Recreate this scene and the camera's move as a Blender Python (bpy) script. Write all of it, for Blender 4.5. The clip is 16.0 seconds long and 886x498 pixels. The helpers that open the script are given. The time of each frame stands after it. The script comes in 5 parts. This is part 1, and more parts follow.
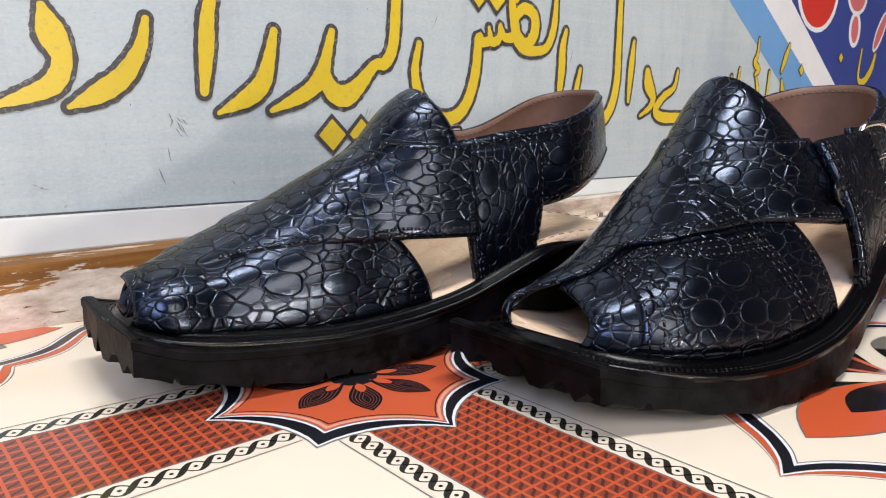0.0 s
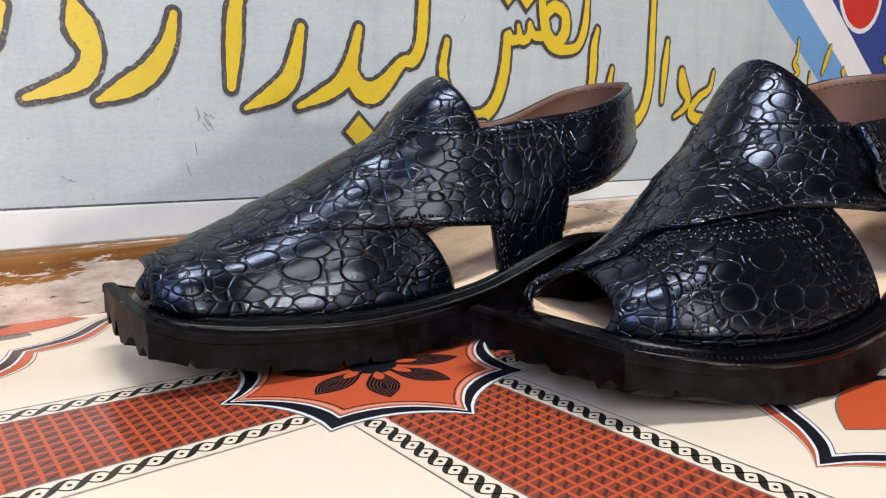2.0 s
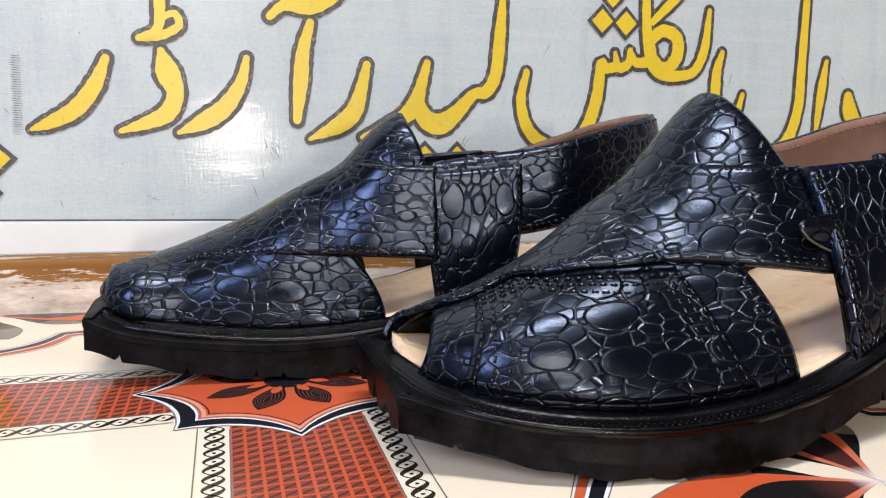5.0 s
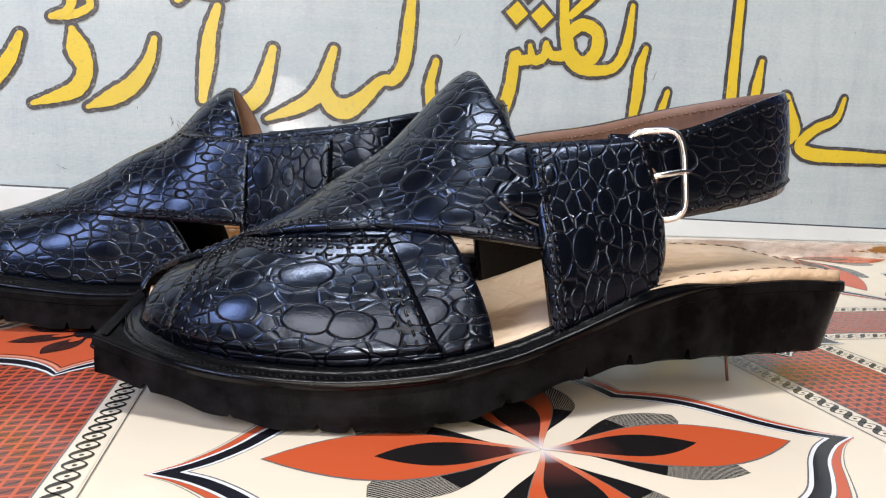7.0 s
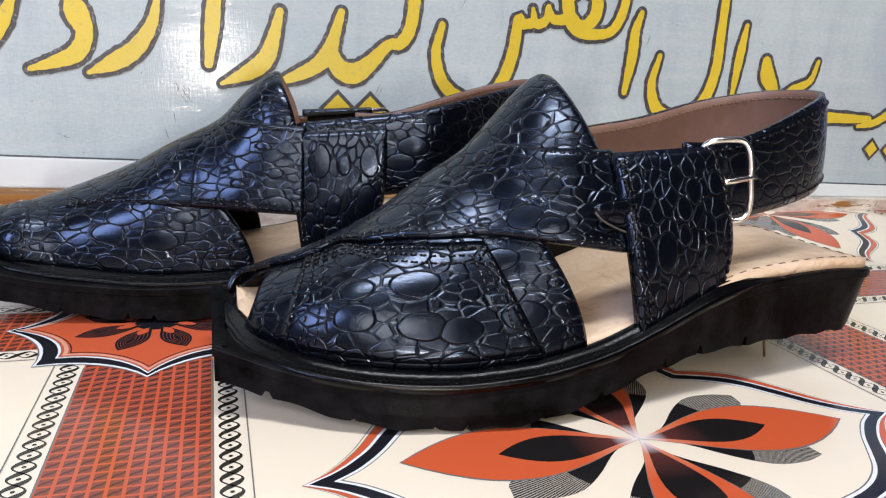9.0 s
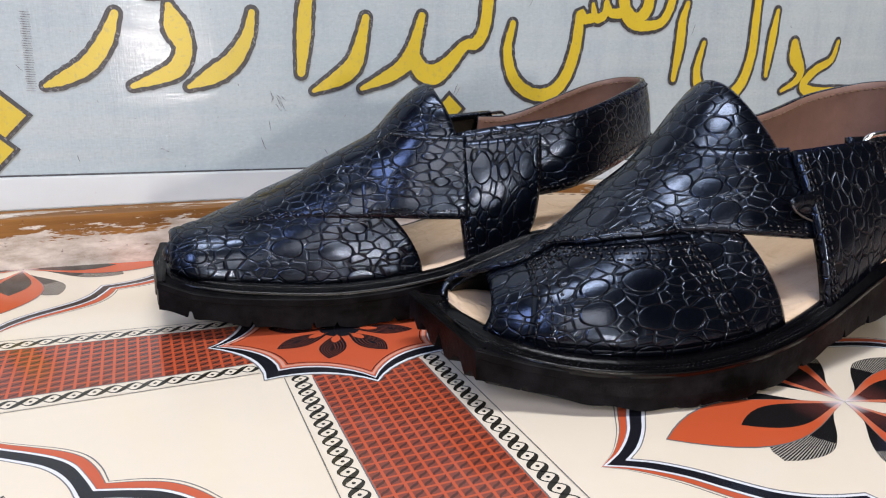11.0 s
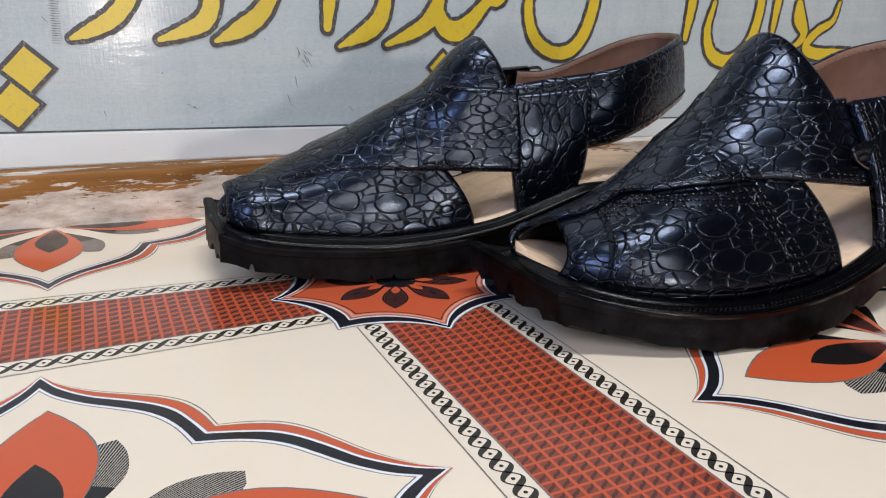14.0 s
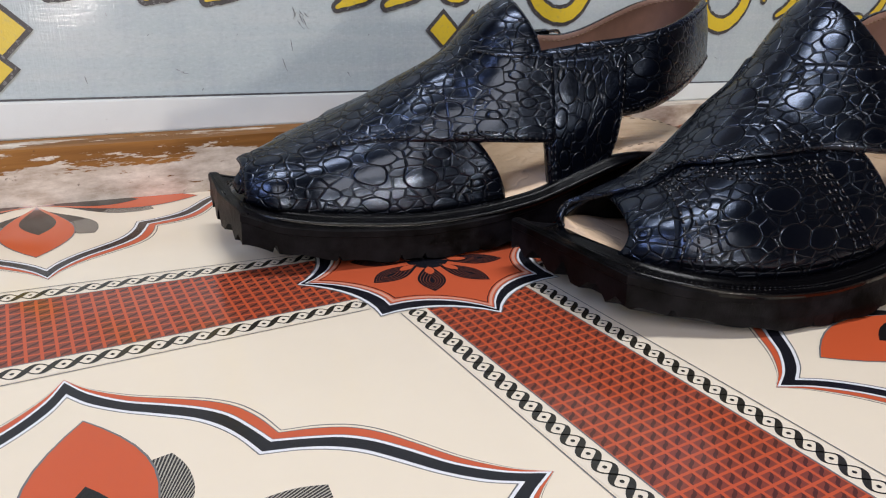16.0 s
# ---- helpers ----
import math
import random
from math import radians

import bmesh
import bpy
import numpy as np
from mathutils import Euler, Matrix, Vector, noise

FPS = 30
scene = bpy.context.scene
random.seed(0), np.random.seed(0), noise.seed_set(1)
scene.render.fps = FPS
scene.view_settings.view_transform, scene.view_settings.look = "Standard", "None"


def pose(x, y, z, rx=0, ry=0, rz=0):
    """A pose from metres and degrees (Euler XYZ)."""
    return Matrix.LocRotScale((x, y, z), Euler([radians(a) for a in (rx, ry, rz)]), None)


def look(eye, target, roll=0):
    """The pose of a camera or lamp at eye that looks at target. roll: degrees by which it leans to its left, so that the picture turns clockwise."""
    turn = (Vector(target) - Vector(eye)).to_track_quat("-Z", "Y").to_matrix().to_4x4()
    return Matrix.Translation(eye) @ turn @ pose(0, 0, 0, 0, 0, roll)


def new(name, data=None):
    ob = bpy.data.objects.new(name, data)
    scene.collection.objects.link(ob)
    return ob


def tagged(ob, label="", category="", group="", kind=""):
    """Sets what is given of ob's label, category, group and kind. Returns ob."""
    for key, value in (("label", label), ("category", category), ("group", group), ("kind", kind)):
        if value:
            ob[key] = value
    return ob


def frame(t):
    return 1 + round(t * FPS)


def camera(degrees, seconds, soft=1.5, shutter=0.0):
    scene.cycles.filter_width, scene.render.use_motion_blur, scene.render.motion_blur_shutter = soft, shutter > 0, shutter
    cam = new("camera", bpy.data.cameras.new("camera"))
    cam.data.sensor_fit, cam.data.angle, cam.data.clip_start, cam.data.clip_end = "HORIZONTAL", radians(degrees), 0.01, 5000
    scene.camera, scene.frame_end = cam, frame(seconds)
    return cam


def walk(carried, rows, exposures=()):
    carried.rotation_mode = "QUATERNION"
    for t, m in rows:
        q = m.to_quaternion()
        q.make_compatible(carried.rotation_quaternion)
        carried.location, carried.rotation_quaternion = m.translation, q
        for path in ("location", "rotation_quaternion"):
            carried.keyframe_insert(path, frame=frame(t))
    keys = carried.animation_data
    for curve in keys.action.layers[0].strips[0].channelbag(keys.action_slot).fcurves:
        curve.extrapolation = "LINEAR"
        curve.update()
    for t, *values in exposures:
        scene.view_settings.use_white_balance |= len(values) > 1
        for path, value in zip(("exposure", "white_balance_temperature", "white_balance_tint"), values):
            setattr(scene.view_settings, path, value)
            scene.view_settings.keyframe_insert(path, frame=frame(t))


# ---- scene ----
cam = camera(62.7, 16.0, soft=1.15)
PATH = [
    (0, (-0.2, -0.008, 0.106), (1.067, 1.49, -0.284), -0.4),
    (0.5, (-0.195, -0.009, 0.097), (1.001, 1.551, -0.272), -1.8),
    (1, (-0.194, -0.008, 0.097), (1.024, 1.536, -0.266), -1.5),
    (1.5, (-0.194, -0.008, 0.096), (1.014, 1.547, -0.253), -0.9),
    (2, (-0.193, -0.008, 0.094), (1.003, 1.556, -0.256), -0.7),
    (2.5, (-0.192, -0.01, 0.091), (0.949, 1.608, -0.193), 0.5),
    (3, (-0.176, -0.015, 0.08), (0.773, 1.72, -0.213), -0.8),
    (3.2, (-0.169, -0.02, 0.089), (0.748, 1.738, -0.172), -1.3),
    (5.3, (-0.049, -0.084, 0.099), (0.455, 1.826, -0.211), 0.4),
    (5.5, (-0.036, -0.087, 0.096), (0.458, 1.818, -0.259), 1.1),
    (6, (-0.006, -0.098, 0.089), (0.37, 1.84, -0.229), 1.0),
    (6.5, (0.017, -0.106, 0.09), (0.38, 1.839, -0.203), 1.7),
    (7, (0.04, -0.116, 0.089), (0.411, 1.829, -0.193), 2.0),
    (7.5, (0.051, -0.127, 0.094), (0.402, 1.826, -0.156), 1.3),
    (8, (0.041, -0.122, 0.094), (0.434, 1.794, -0.324), 2.6),
    (8.5, (0.01, -0.118, 0.108), (0.492, 1.781, -0.292), 3.2),
    (9, (-0.02, -0.111, 0.117), (0.546, 1.747, -0.361), 2.5),
    (9.5, (-0.04, -0.106, 0.127), (0.567, 1.71, -0.449), -0.1),
    (10, (-0.081, -0.095, 0.127), (0.626, 1.715, -0.346), -0.4),
    (10.2, (-0.092, -0.097, 0.13), (0.605, 1.715, -0.352), -0.7),
    (12.3, (-0.154, -0.094, 0.127), (0.612, 1.643, -0.503), 1.6),
    (12.5, (-0.155, -0.092, 0.125), (0.613, 1.639, -0.517), 1.4),
    (13, (-0.167, -0.087, 0.125), (0.635, 1.64, -0.487), 0.5),
    (13.5, (-0.171, -0.082, 0.122), (0.636, 1.634, -0.512), 0.7),
    (14, (-0.169, -0.085, 0.123), (0.629, 1.643, -0.49), 0.6),
    (14.5, (-0.172, -0.082, 0.125), (0.662, 1.624, -0.503), 1.2),
    (15, (-0.176, -0.074, 0.131), (0.787, 1.579, -0.454), 0.3),
    (15.5, (-0.192, -0.064, 0.115), (0.777, 1.577, -0.492), 1.4),
    (16, (-0.195, -0.048, 0.121), (0.721, 1.586, -0.58), 1.2),
]
walk(cam, [(t, look(eye, target, roll)) for t, eye, target, roll in PATH],
     exposures=[(0, 0.08, 6950, 13), (3, -0.03, 6950, 13), (5.3, 0.15, 6900, 13), (7.5, 0.13, 6750, 12), (8.5, 0.02, 6600, 12),
                (10, 0.02, 6600, 14), (12.3, -0.40, 6600, 12), (16, -0.38, 6750, 13)])

# ---------------------------------------------------------------- light
world = bpy.data.worlds.new("world")
scene.world = world
world.use_nodes = True
wb = world.node_tree.nodes["Background"]
wb.inputs["Color"].default_value = (0.80, 0.86, 1.0, 1)
wb.inputs["Strength"].default_value = 0.30


def area_lamp(name, eye, target, sx, sy, watts, colour):
    data = bpy.data.lights.new(name, "AREA")
    data.shape, data.size, data.size_y, data.energy, data.color = "RECTANGLE", sx, sy, watts, colour
    ob = new(name, data)
    ob.matrix_world = look(eye, target)
    return ob


# added lamps, sources unseen: two fills behind the camera, one overhead, one bluish left
# fixed fills in place of a torch carried beside the camera
area_lamp("upper_front_fill", (-0.20, -1.00, 0.66), (0.02, 0.25, 0.05), 0.55, 0.55, 7.4, (1.0, 0.93, 0.85))
area_lamp("lower_front_fill", (0.00, -2.25, 0.13), (0.0, 0.40, 0.10), 0.16, 0.20, 16.0, (1.0, 0.95, 0.88))
# unseen overhead lamp, placed for the sheen on the leather
area_lamp("overhead_lamp", (-0.05, -0.50, 2.35), (0.05, 0.15, 0.0), 1.3, 0.30, 54.0, (0.88, 0.93, 1.0))
# unseen bluish light from the left, added for blue highlights
area_lamp("left_blue_fill", (-1.35, -0.85, 1.05), (0.0, 0.15, 0.05), 0.5, 0.8, 22.0, (0.48, 0.61, 1.0))

# ---------------------------------------------------------------- materials


def material(name, colour, rough=0.5, metal=0.0, coat=0.0, spec=0.5):
    m = bpy.data.materials.new(name)
    m.use_nodes = True
    b = m.node_tree.nodes["Principled BSDF"]
    b.inputs["Base Color"].default_value = (*colour, 1)
    b.inputs["Roughness"].default_value = rough
    b.inputs["Metallic"].default_value = metal
    b.inputs["Coat Weight"].default_value = coat
    b.inputs["Specular IOR Level"].default_value = spec
    return m


class Net:
    """Short hand for a material's nodes."""

    def __init__(self, m):
        self.t = m.node_tree
        self.b = self.t.nodes["Principled BSDF"]
        self.coords = self.t.nodes.new("ShaderNodeTexCoord").outputs["Object"]

    def node(self, kind, **inputs):
        n = self.t.nodes.new(kind)
        for k, v in inputs.items():
            self.put(n, k.replace("_", " "), v)
        return n

    def put(self, n, key, v):
        sock = n.inputs[int(key)] if key.isdigit() else n.inputs[key]
        if isinstance(v, bpy.types.NodeSocket):
            self.t.links.new(v, sock)
        else:
            sock.default_value = v

    def math(self, op, a, b=0.0, c=0.0):
        n = self.t.nodes.new("ShaderNodeMath")
        n.operation = op
        for i, v in enumerate((a, b, c)):
            self.put(n, str(i), v)
        return n.outputs[0]

    def noise(self, scale, detail=4.0, rough=0.55, vector=None):
        n = self.node("ShaderNodeTexNoise", Scale=scale, Detail=detail, Roughness=rough)
        self.t.links.new(vector or self.coords, n.inputs["Vector"])
        return n.outputs["Fac"]

    def scaled(self, x, y, z, vector=None):
        n = self.t.nodes.new("ShaderNodeMapping")
        n.inputs["Scale"].default_value = (x, y, z)
        self.t.links.new(vector or self.coords, n.inputs["Vector"])
        return n.outputs[0]

    def ramp(self, fac, *stops):
        n = self.t.nodes.new("ShaderNodeValToRGB")
        e = n.color_ramp.elements
        while len(e) < len(stops):
            e.new(0.5)
        for el, (p, c) in zip(e, stops):
            el.position = p
            el.color = (*c, 1) if len(c) == 3 else c
        self.t.links.new(fac, n.inputs[0])
        return n.outputs[0]

    def mix(self, fac, a, b, mode="MIX"):
        n = self.t.nodes.new("ShaderNodeMix")
        n.data_type, n.blend_type = "RGBA", mode
        for sock, v in ((n.inputs[0], fac), (n.inputs[6], a), (n.inputs[7], b)):
            if isinstance(v, bpy.types.NodeSocket):
                self.t.links.new(v, sock)
            else:
                sock.default_value = (*v, 1) if isinstance(v, tuple) else v
        return n.outputs[2]

    def bump(self, height, strength, distance, normal=None):
        n = self.node("ShaderNodeBump", Strength=strength, Distance=distance, Height=height)
        if normal is not None:
            self.t.links.new(normal, n.inputs["Normal"])
        return n.outputs[0]

    def colour(self, v):
        self.t.links.new(v, self.b.inputs["Base Color"])

    def rough(self, v):
        self.t.links.new(v, self.b.inputs["Roughness"])

    def normal(self, v):
        self.t.links.new(v, self.b.inputs["Normal"])


def grey(v):
    return (v, v, v)


def croc_leather(name, along, across):
    """Embossed leather: oval scales of uneven size in a net of small ones, fine pores on all."""
    m = material(name, (0.004, 0.005, 0.008), 0.22, coat=0.22, spec=0.5)
    n = Net(m)
    n.b.inputs["Coat Roughness"].default_value = 0.10
    # blue cast of the highlights is put into these tints
    n.b.inputs["Specular Tint"].default_value = (0.52, 0.68, 1.0, 1)
    n.b.inputs["Coat Tint"].default_value = (0.78, 0.88, 1.0, 1)
    warp = n.node("ShaderNodeTexNoise", Scale=60.0, Detail=2.0)
    n.t.links.new(n.coords, warp.inputs["Vector"])
    shift = n.t.nodes.new("ShaderNodeVectorMath")
    shift.operation = "MULTIPLY_ADD"
    n.t.links.new(warp.outputs["Color"], shift.inputs[0])
    shift.inputs[1].default_value = (0.0032, 0.0032, 0.0032)
    n.t.links.new(n.coords, shift.inputs[2])
    v = n.scaled(along, 1.0, across, shift.outputs[0])

    def span(value, lo, hi):
        r = n.node("ShaderNodeMapRange")
        r.interpolation_type = "SMOOTHSTEP"
        n.put(r, "Value", value)
        n.put(r, "From Min", lo)
        n.put(r, "From Max", hi)
        return r.outputs[0]

    def cells(scale, kind, random_=0.85):
        c = n.node("ShaderNodeTexVoronoi", Scale=scale, Randomness=random_)
        c.feature = kind
        n.t.links.new(v, c.inputs["Vector"])
        return c

    near = cells(88.0, "F1", 0.62)
    hue = n.node("ShaderNodeSeparateColor", Color=near.outputs["Color"])
    size = n.math("MULTIPLY_ADD", n.ramp(hue.outputs[0], (0.08, grey(0.0)), (0.50, grey(1.0))), 0.19, 0.24)
    away = n.math("SUBTRACT", near.outputs["Distance"], size)
    disc = span(away, 0.024, -0.028)
    gap = span(away, 0.010, 0.046)
    edge = span(cells(88.0, "DISTANCE_TO_EDGE", 0.62).outputs["Distance"], 0.004, 0.034)
    small = span(cells(225.0, "DISTANCE_TO_EDGE", 0.85).outputs["Distance"], 0.0, 0.12)
    dome = n.math("SUBTRACT", 1.0, n.math("POWER", n.math("DIVIDE", near.outputs["Distance"], size), 2.0))
    big = n.math("MULTIPLY", n.math("MULTIPLY", disc, edge), n.math("MULTIPLY_ADD", n.math("MAXIMUM", dome, 0.0), 0.45, 0.75))
    shallow = n.ramp(n.noise(42.0, 2.0), (0.36, grey(0.30)), (0.60, grey(0.75)))
    little = n.math("MULTIPLY", n.math("ADD", n.math("MULTIPLY", n.math("SUBTRACT", small, 1.0), shallow), 0.85), gap)
    height = n.math("MAXIMUM", big, little)
    swell = n.math("MULTIPLY", n.noise(120.0, 4.0, 0.6), 0.45)
    pores = n.noise(1250.0, 3.0, 0.65)
    relief = n.bump(pores, 0.18, 0.0003, n.bump(n.math("ADD", height, swell), 1.0, 0.00038))
    n.normal(relief)
    n.t.links.new(relief, n.b.inputs["Coat Normal"])
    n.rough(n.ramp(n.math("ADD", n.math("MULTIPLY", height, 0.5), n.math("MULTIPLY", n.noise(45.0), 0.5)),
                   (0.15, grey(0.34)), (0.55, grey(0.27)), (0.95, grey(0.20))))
    # shade in the grooves: gloss and base colour fall with the height
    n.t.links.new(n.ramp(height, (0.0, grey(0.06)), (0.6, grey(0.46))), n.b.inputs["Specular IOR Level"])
    n.colour(n.mix(height, (0.0006, 0.0007, 0.0012), (0.0011, 0.0015, 0.0032)))
    return m


def plain_leather(name, colour, rough, spec=0.4):
    m = material(name, colour, rough, spec=spec)
    n = Net(m)
    f = n.noise(120.0, 5.0)
    n.colour(n.mix(f, tuple(c * 0.72 for c in colour), tuple(min(1, c * 1.25) for c in colour)))
    n.normal(n.bump(n.noise(700.0, 4.0), 0.25, 0.0006))
    return m


def insole_leather():
    """Pale tan leather with creases, rubbed patches and a darker, handled edge of stains."""
    m = material("tan_insole_leather", (0.62, 0.42, 0.26), 0.45, spec=0.3)
    n = Net(m)
    f = n.noise(30.0, 7.0, 0.68, n.scaled(0.4, 1.0, 1.0))
    c = n.ramp(f, (0.28, (0.45, 0.28, 0.16)), (0.48, (0.65, 0.47, 0.31)), (0.75, (0.76, 0.60, 0.44)))
    stain = n.noise(85.0, 6.0, 0.7)
    c = n.mix(n.ramp(stain, (0.58, grey(0.0)), (0.70, grey(0.55))), c, (0.38, 0.23, 0.13))
    n.colour(c)
    crease = n.math("ABSOLUTE", n.math("SUBTRACT", n.noise(48.0, 3.0, 0.55, n.scaled(1.0, 0.6, 1.0)), 0.5))
    crease = n.ramp(crease, (0.0, grey(0.0)), (0.05, grey(1.0)))
    n.normal(n.bump(n.noise(520.0, 5.0), 0.3, 0.0006, n.bump(crease, 0.45, 0.0008)))
    return m


def sole_rubber():
    m = material("black_rubber", (0.006, 0.0055, 0.0055), 0.38, spec=0.06)
    n = Net(m)
    f = n.noise(45.0, 6.0, 0.7)
    n.colour(n.mix(n.ramp(f, (0.42, grey(0.0)), (0.72, grey(1.0))), (0.0005, 0.0005, 0.0005), (0.0125, 0.0115, 0.0130)))
    n.rough(n.ramp(n.noise(30.0, 5.0), (0.3, grey(0.26)), (0.7, grey(0.55))))
    n.normal(n.bump(n.noise(260.0, 6.0, 0.7), 0.35, 0.0008))
    return m


def sheet_material(name, colour, rough=0.14, vary=0.06):
    m = material(name, colour, rough, coat=0.15, spec=0.34)
    n = Net(m)
    n.b.inputs["Coat Roughness"].default_value = 0.13
    f = n.noise(14.0, 6.0, 0.6)
    n.colour(n.mix(f, tuple(c * (1 - vary) for c in colour), tuple(min(1, c * (1 + vary)) for c in colour)))
    scratch = n.noise(80.0, 8.0, 0.7, n.scaled(1.0, 0.12, 1.0))
    n.rough(n.ramp(scratch, (0.35, grey(rough)), (0.75, grey(rough + 0.12))))
    n.normal(n.bump(n.noise(9.0, 3.0), 0.12, 0.004))
    return m


def hatch_material():
    """Printed lattice: red lines over dark cells, each cell crossed by a finer stroke."""
    m = material("printed_red_lattice", (0.5, 0.1, 0.04), 0.14, coat=0.15, spec=0.34)
    n = Net(m)
    n.b.inputs["Coat Roughness"].default_value = 0.13
    rot = n.t.nodes.new("ShaderNodeMapping")
    rot.vector_type = "TEXTURE"
    rot.inputs["Rotation"].default_value = (0, 0, radians(PATTERN_TURN))
    n.t.links.new(n.coords, rot.inputs["Vector"])
    sep = n.node("ShaderNodeSeparateXYZ", Vector=rot.outputs[0])
    p = 0.0047
    fu = n.math("FRACT", n.math("DIVIDE", sep.outputs[0], p))
    fv = n.math("FRACT", n.math("DIVIDE", sep.outputs[1], p))
    inside = n.math("MULTIPLY", n.math("COMPARE", fu, 0.5, 0.385), n.math("COMPARE", fv, 0.5, 0.40))
    wave = n.math("ADD", n.math("SUBTRACT", fu, fv), n.math("MULTIPLY", n.math("SINE", n.math("MULTIPLY", fu, 6.28)), 0.1))
    diag = n.math("COMPARE", wave, 0.02, 0.13)
    lower = n.math("GREATER_THAN", n.math("ADD", fu, n.math("MULTIPLY", fv, 0.6)), 0.95)
    dark = n.mix(n.noise(800.0, 3.0), (0.17, 0.042, 0.027), (0.29, 0.070, 0.040))
    cell = n.mix(diag, n.mix(lower, dark, (0.23, 0.055, 0.033)), (0.095, 0.030, 0.021))
    red = n.mix(n.noise(20.0, 4.0), (0.51, 0.083, 0.032), (0.58, 0.105, 0.040))
    n.colour(n.mix(inside, red, cell))
    n.normal(n.bump(n.noise(9.0, 3.0), 0.12, 0.004))
    return m


def petal_material(name, inner, outer):
    """Printed petal that fades to white towards its flower's heart (the object's origin)."""
    m = material(name, outer, 0.14, coat=0.15, spec=0.34)
    n = Net(m)
    n.b.inputs["Coat Roughness"].default_value = 0.13
    length = n.t.nodes.new("ShaderNodeVectorMath")
    length.operation = "LENGTH"
    n.t.links.new(n.coords, length.inputs[0])
    d = n.math("MULTIPLY", length.outputs["Value"], 10.0)
    n.colour(n.ramp(d, (0.005, (0.85, 0.80, 0.78)), (0.10, inner), (0.25, outer), (1.0, outer)))
    return m


def leaf_material():
    """Printed grey leaf: fine engraved lines, black towards the heart."""
    m = material("printed_grey_leaf", (0.2, 0.19, 0.16), 0.14, coat=0.15, spec=0.34)
    n = Net(m)
    n.b.inputs["Coat Roughness"].default_value = 0.13
    length = n.t.nodes.new("ShaderNodeVectorMath")
    length.operation = "LENGTH"
    n.t.links.new(n.coords, length.inputs[0])
    sep = n.node("ShaderNodeSeparateXYZ", Vector=n.coords)
    lines = n.math("FRACT", n.math("ADD", n.math("MULTIPLY", n.math("ARCTAN2", sep.outputs[1], sep.outputs[0]), 58.0), n.math("MULTIPLY", length.outputs["Value"], 60.0)))
    fine = n.math("GREATER_THAN", lines, 0.4)
    engraved = n.mix(fine, (0.40, 0.36, 0.29), (0.035, 0.032, 0.03))
    n.colour(n.mix(n.math("GREATER_THAN", length.outputs["Value"], 0.036), (0.012, 0.011, 0.011), engraved))
    return m


def board_material():
    m = material("painted_sign_panel", (0.60, 0.62, 0.65), 0.4, coat=0.22, spec=0.22)
    n = Net(m)
    f = n.noise(5.0, 6.0, 0.6)
    base = n.ramp(f, (0.3, (0.365, 0.432, 0.440)), (0.7, (0.480, 0.545, 0.548)))
    streak = n.noise(60.0, 7.0, 0.7, n.scaled(1.0, 1.0, 0.18))
    base = n.mix(n.ramp(streak, (0.50, grey(0.0)), (0.72, grey(0.55))), base, (0.32, 0.36, 0.41))
    brush = n.noise(150.0, 4.0, 0.7, n.scaled(0.06, 1.0, 1.0))
    base = n.mix(n.ramp(brush, (0.45, grey(0.0)), (0.75, grey(0.5))), base, (0.52, 0.55, 0.53))
    smear = n.noise(11.0, 5.0, 0.6, n.scaled(1.0, 1.0, 0.5))
    base = n.mix(n.ramp(smear, (0.56, grey(0.0)), (0.70, grey(0.6))), base, (0.34, 0.39, 0.45))
    speck = n.noise(620.0, 5.0, 0.75, n.scaled(0.5, 1.0, 1.0))
    base = n.mix(n.ramp(speck, (0.30, grey(0.45)), (0.46, grey(0.0))), base, (0.30, 0.33, 0.34))
    base = n.mix(n.ramp(speck, (0.52, grey(0.0)), (0.72, grey(0.4))), base, (0.60, 0.64, 0.65))
    spots = n.noise(42.0, 5.0, 0.62)
    base = n.mix(n.ramp(spots, (0.70, grey(0.0)), (0.76, grey(0.75))), base, (0.20, 0.20, 0.22))
    n.colour(base)
    weave = n.math("ADD", n.noise(900.0, 2.0, 0.5, n.scaled(0.15, 1, 1)), n.noise(900.0, 2.0, 0.5, n.scaled(1, 1, 0.15)))
    n.normal(n.bump(weave, 0.22, 0.0006, n.bump(n.noise(12.0, 3.0), 0.1, 0.004)))
    n.b.inputs["Coat Roughness"].default_value = 0.09
    n.t.links.new(n.bump(weave, 0.10, 0.0004, n.bump(n.noise(20.0, 3.0, 0.5, n.scaled(0.6, 1.0, 2.2)), 0.14, 0.004)), n.b.inputs["Coat Normal"])
    n.rough(n.ramp(n.noise(25.0, 4.0), (0.3, grey(0.36)), (0.7, grey(0.50))))
    return m


def worn_paint(name, colour, rough=0.4, worn=(0.6, 0.6, 0.6), amount=0.7, grain=70.0):
    m = material(name, colour, rough)
    n = Net(m)
    f = n.noise(grain, 6.0, 0.7)
    c = n.mix(n.noise(18.0, 4.0), tuple(v * 0.82 for v in colour), tuple(min(1, v * 1.1) for v in colour))
    c = n.mix(n.ramp(f, (amount, grey(0.0)), (amount + 0.06, grey(0.6))), c, worn)
    n.colour(c)
    n.normal(n.bump(n.noise(800.0, 3.0), 0.15, 0.0005))
    return m


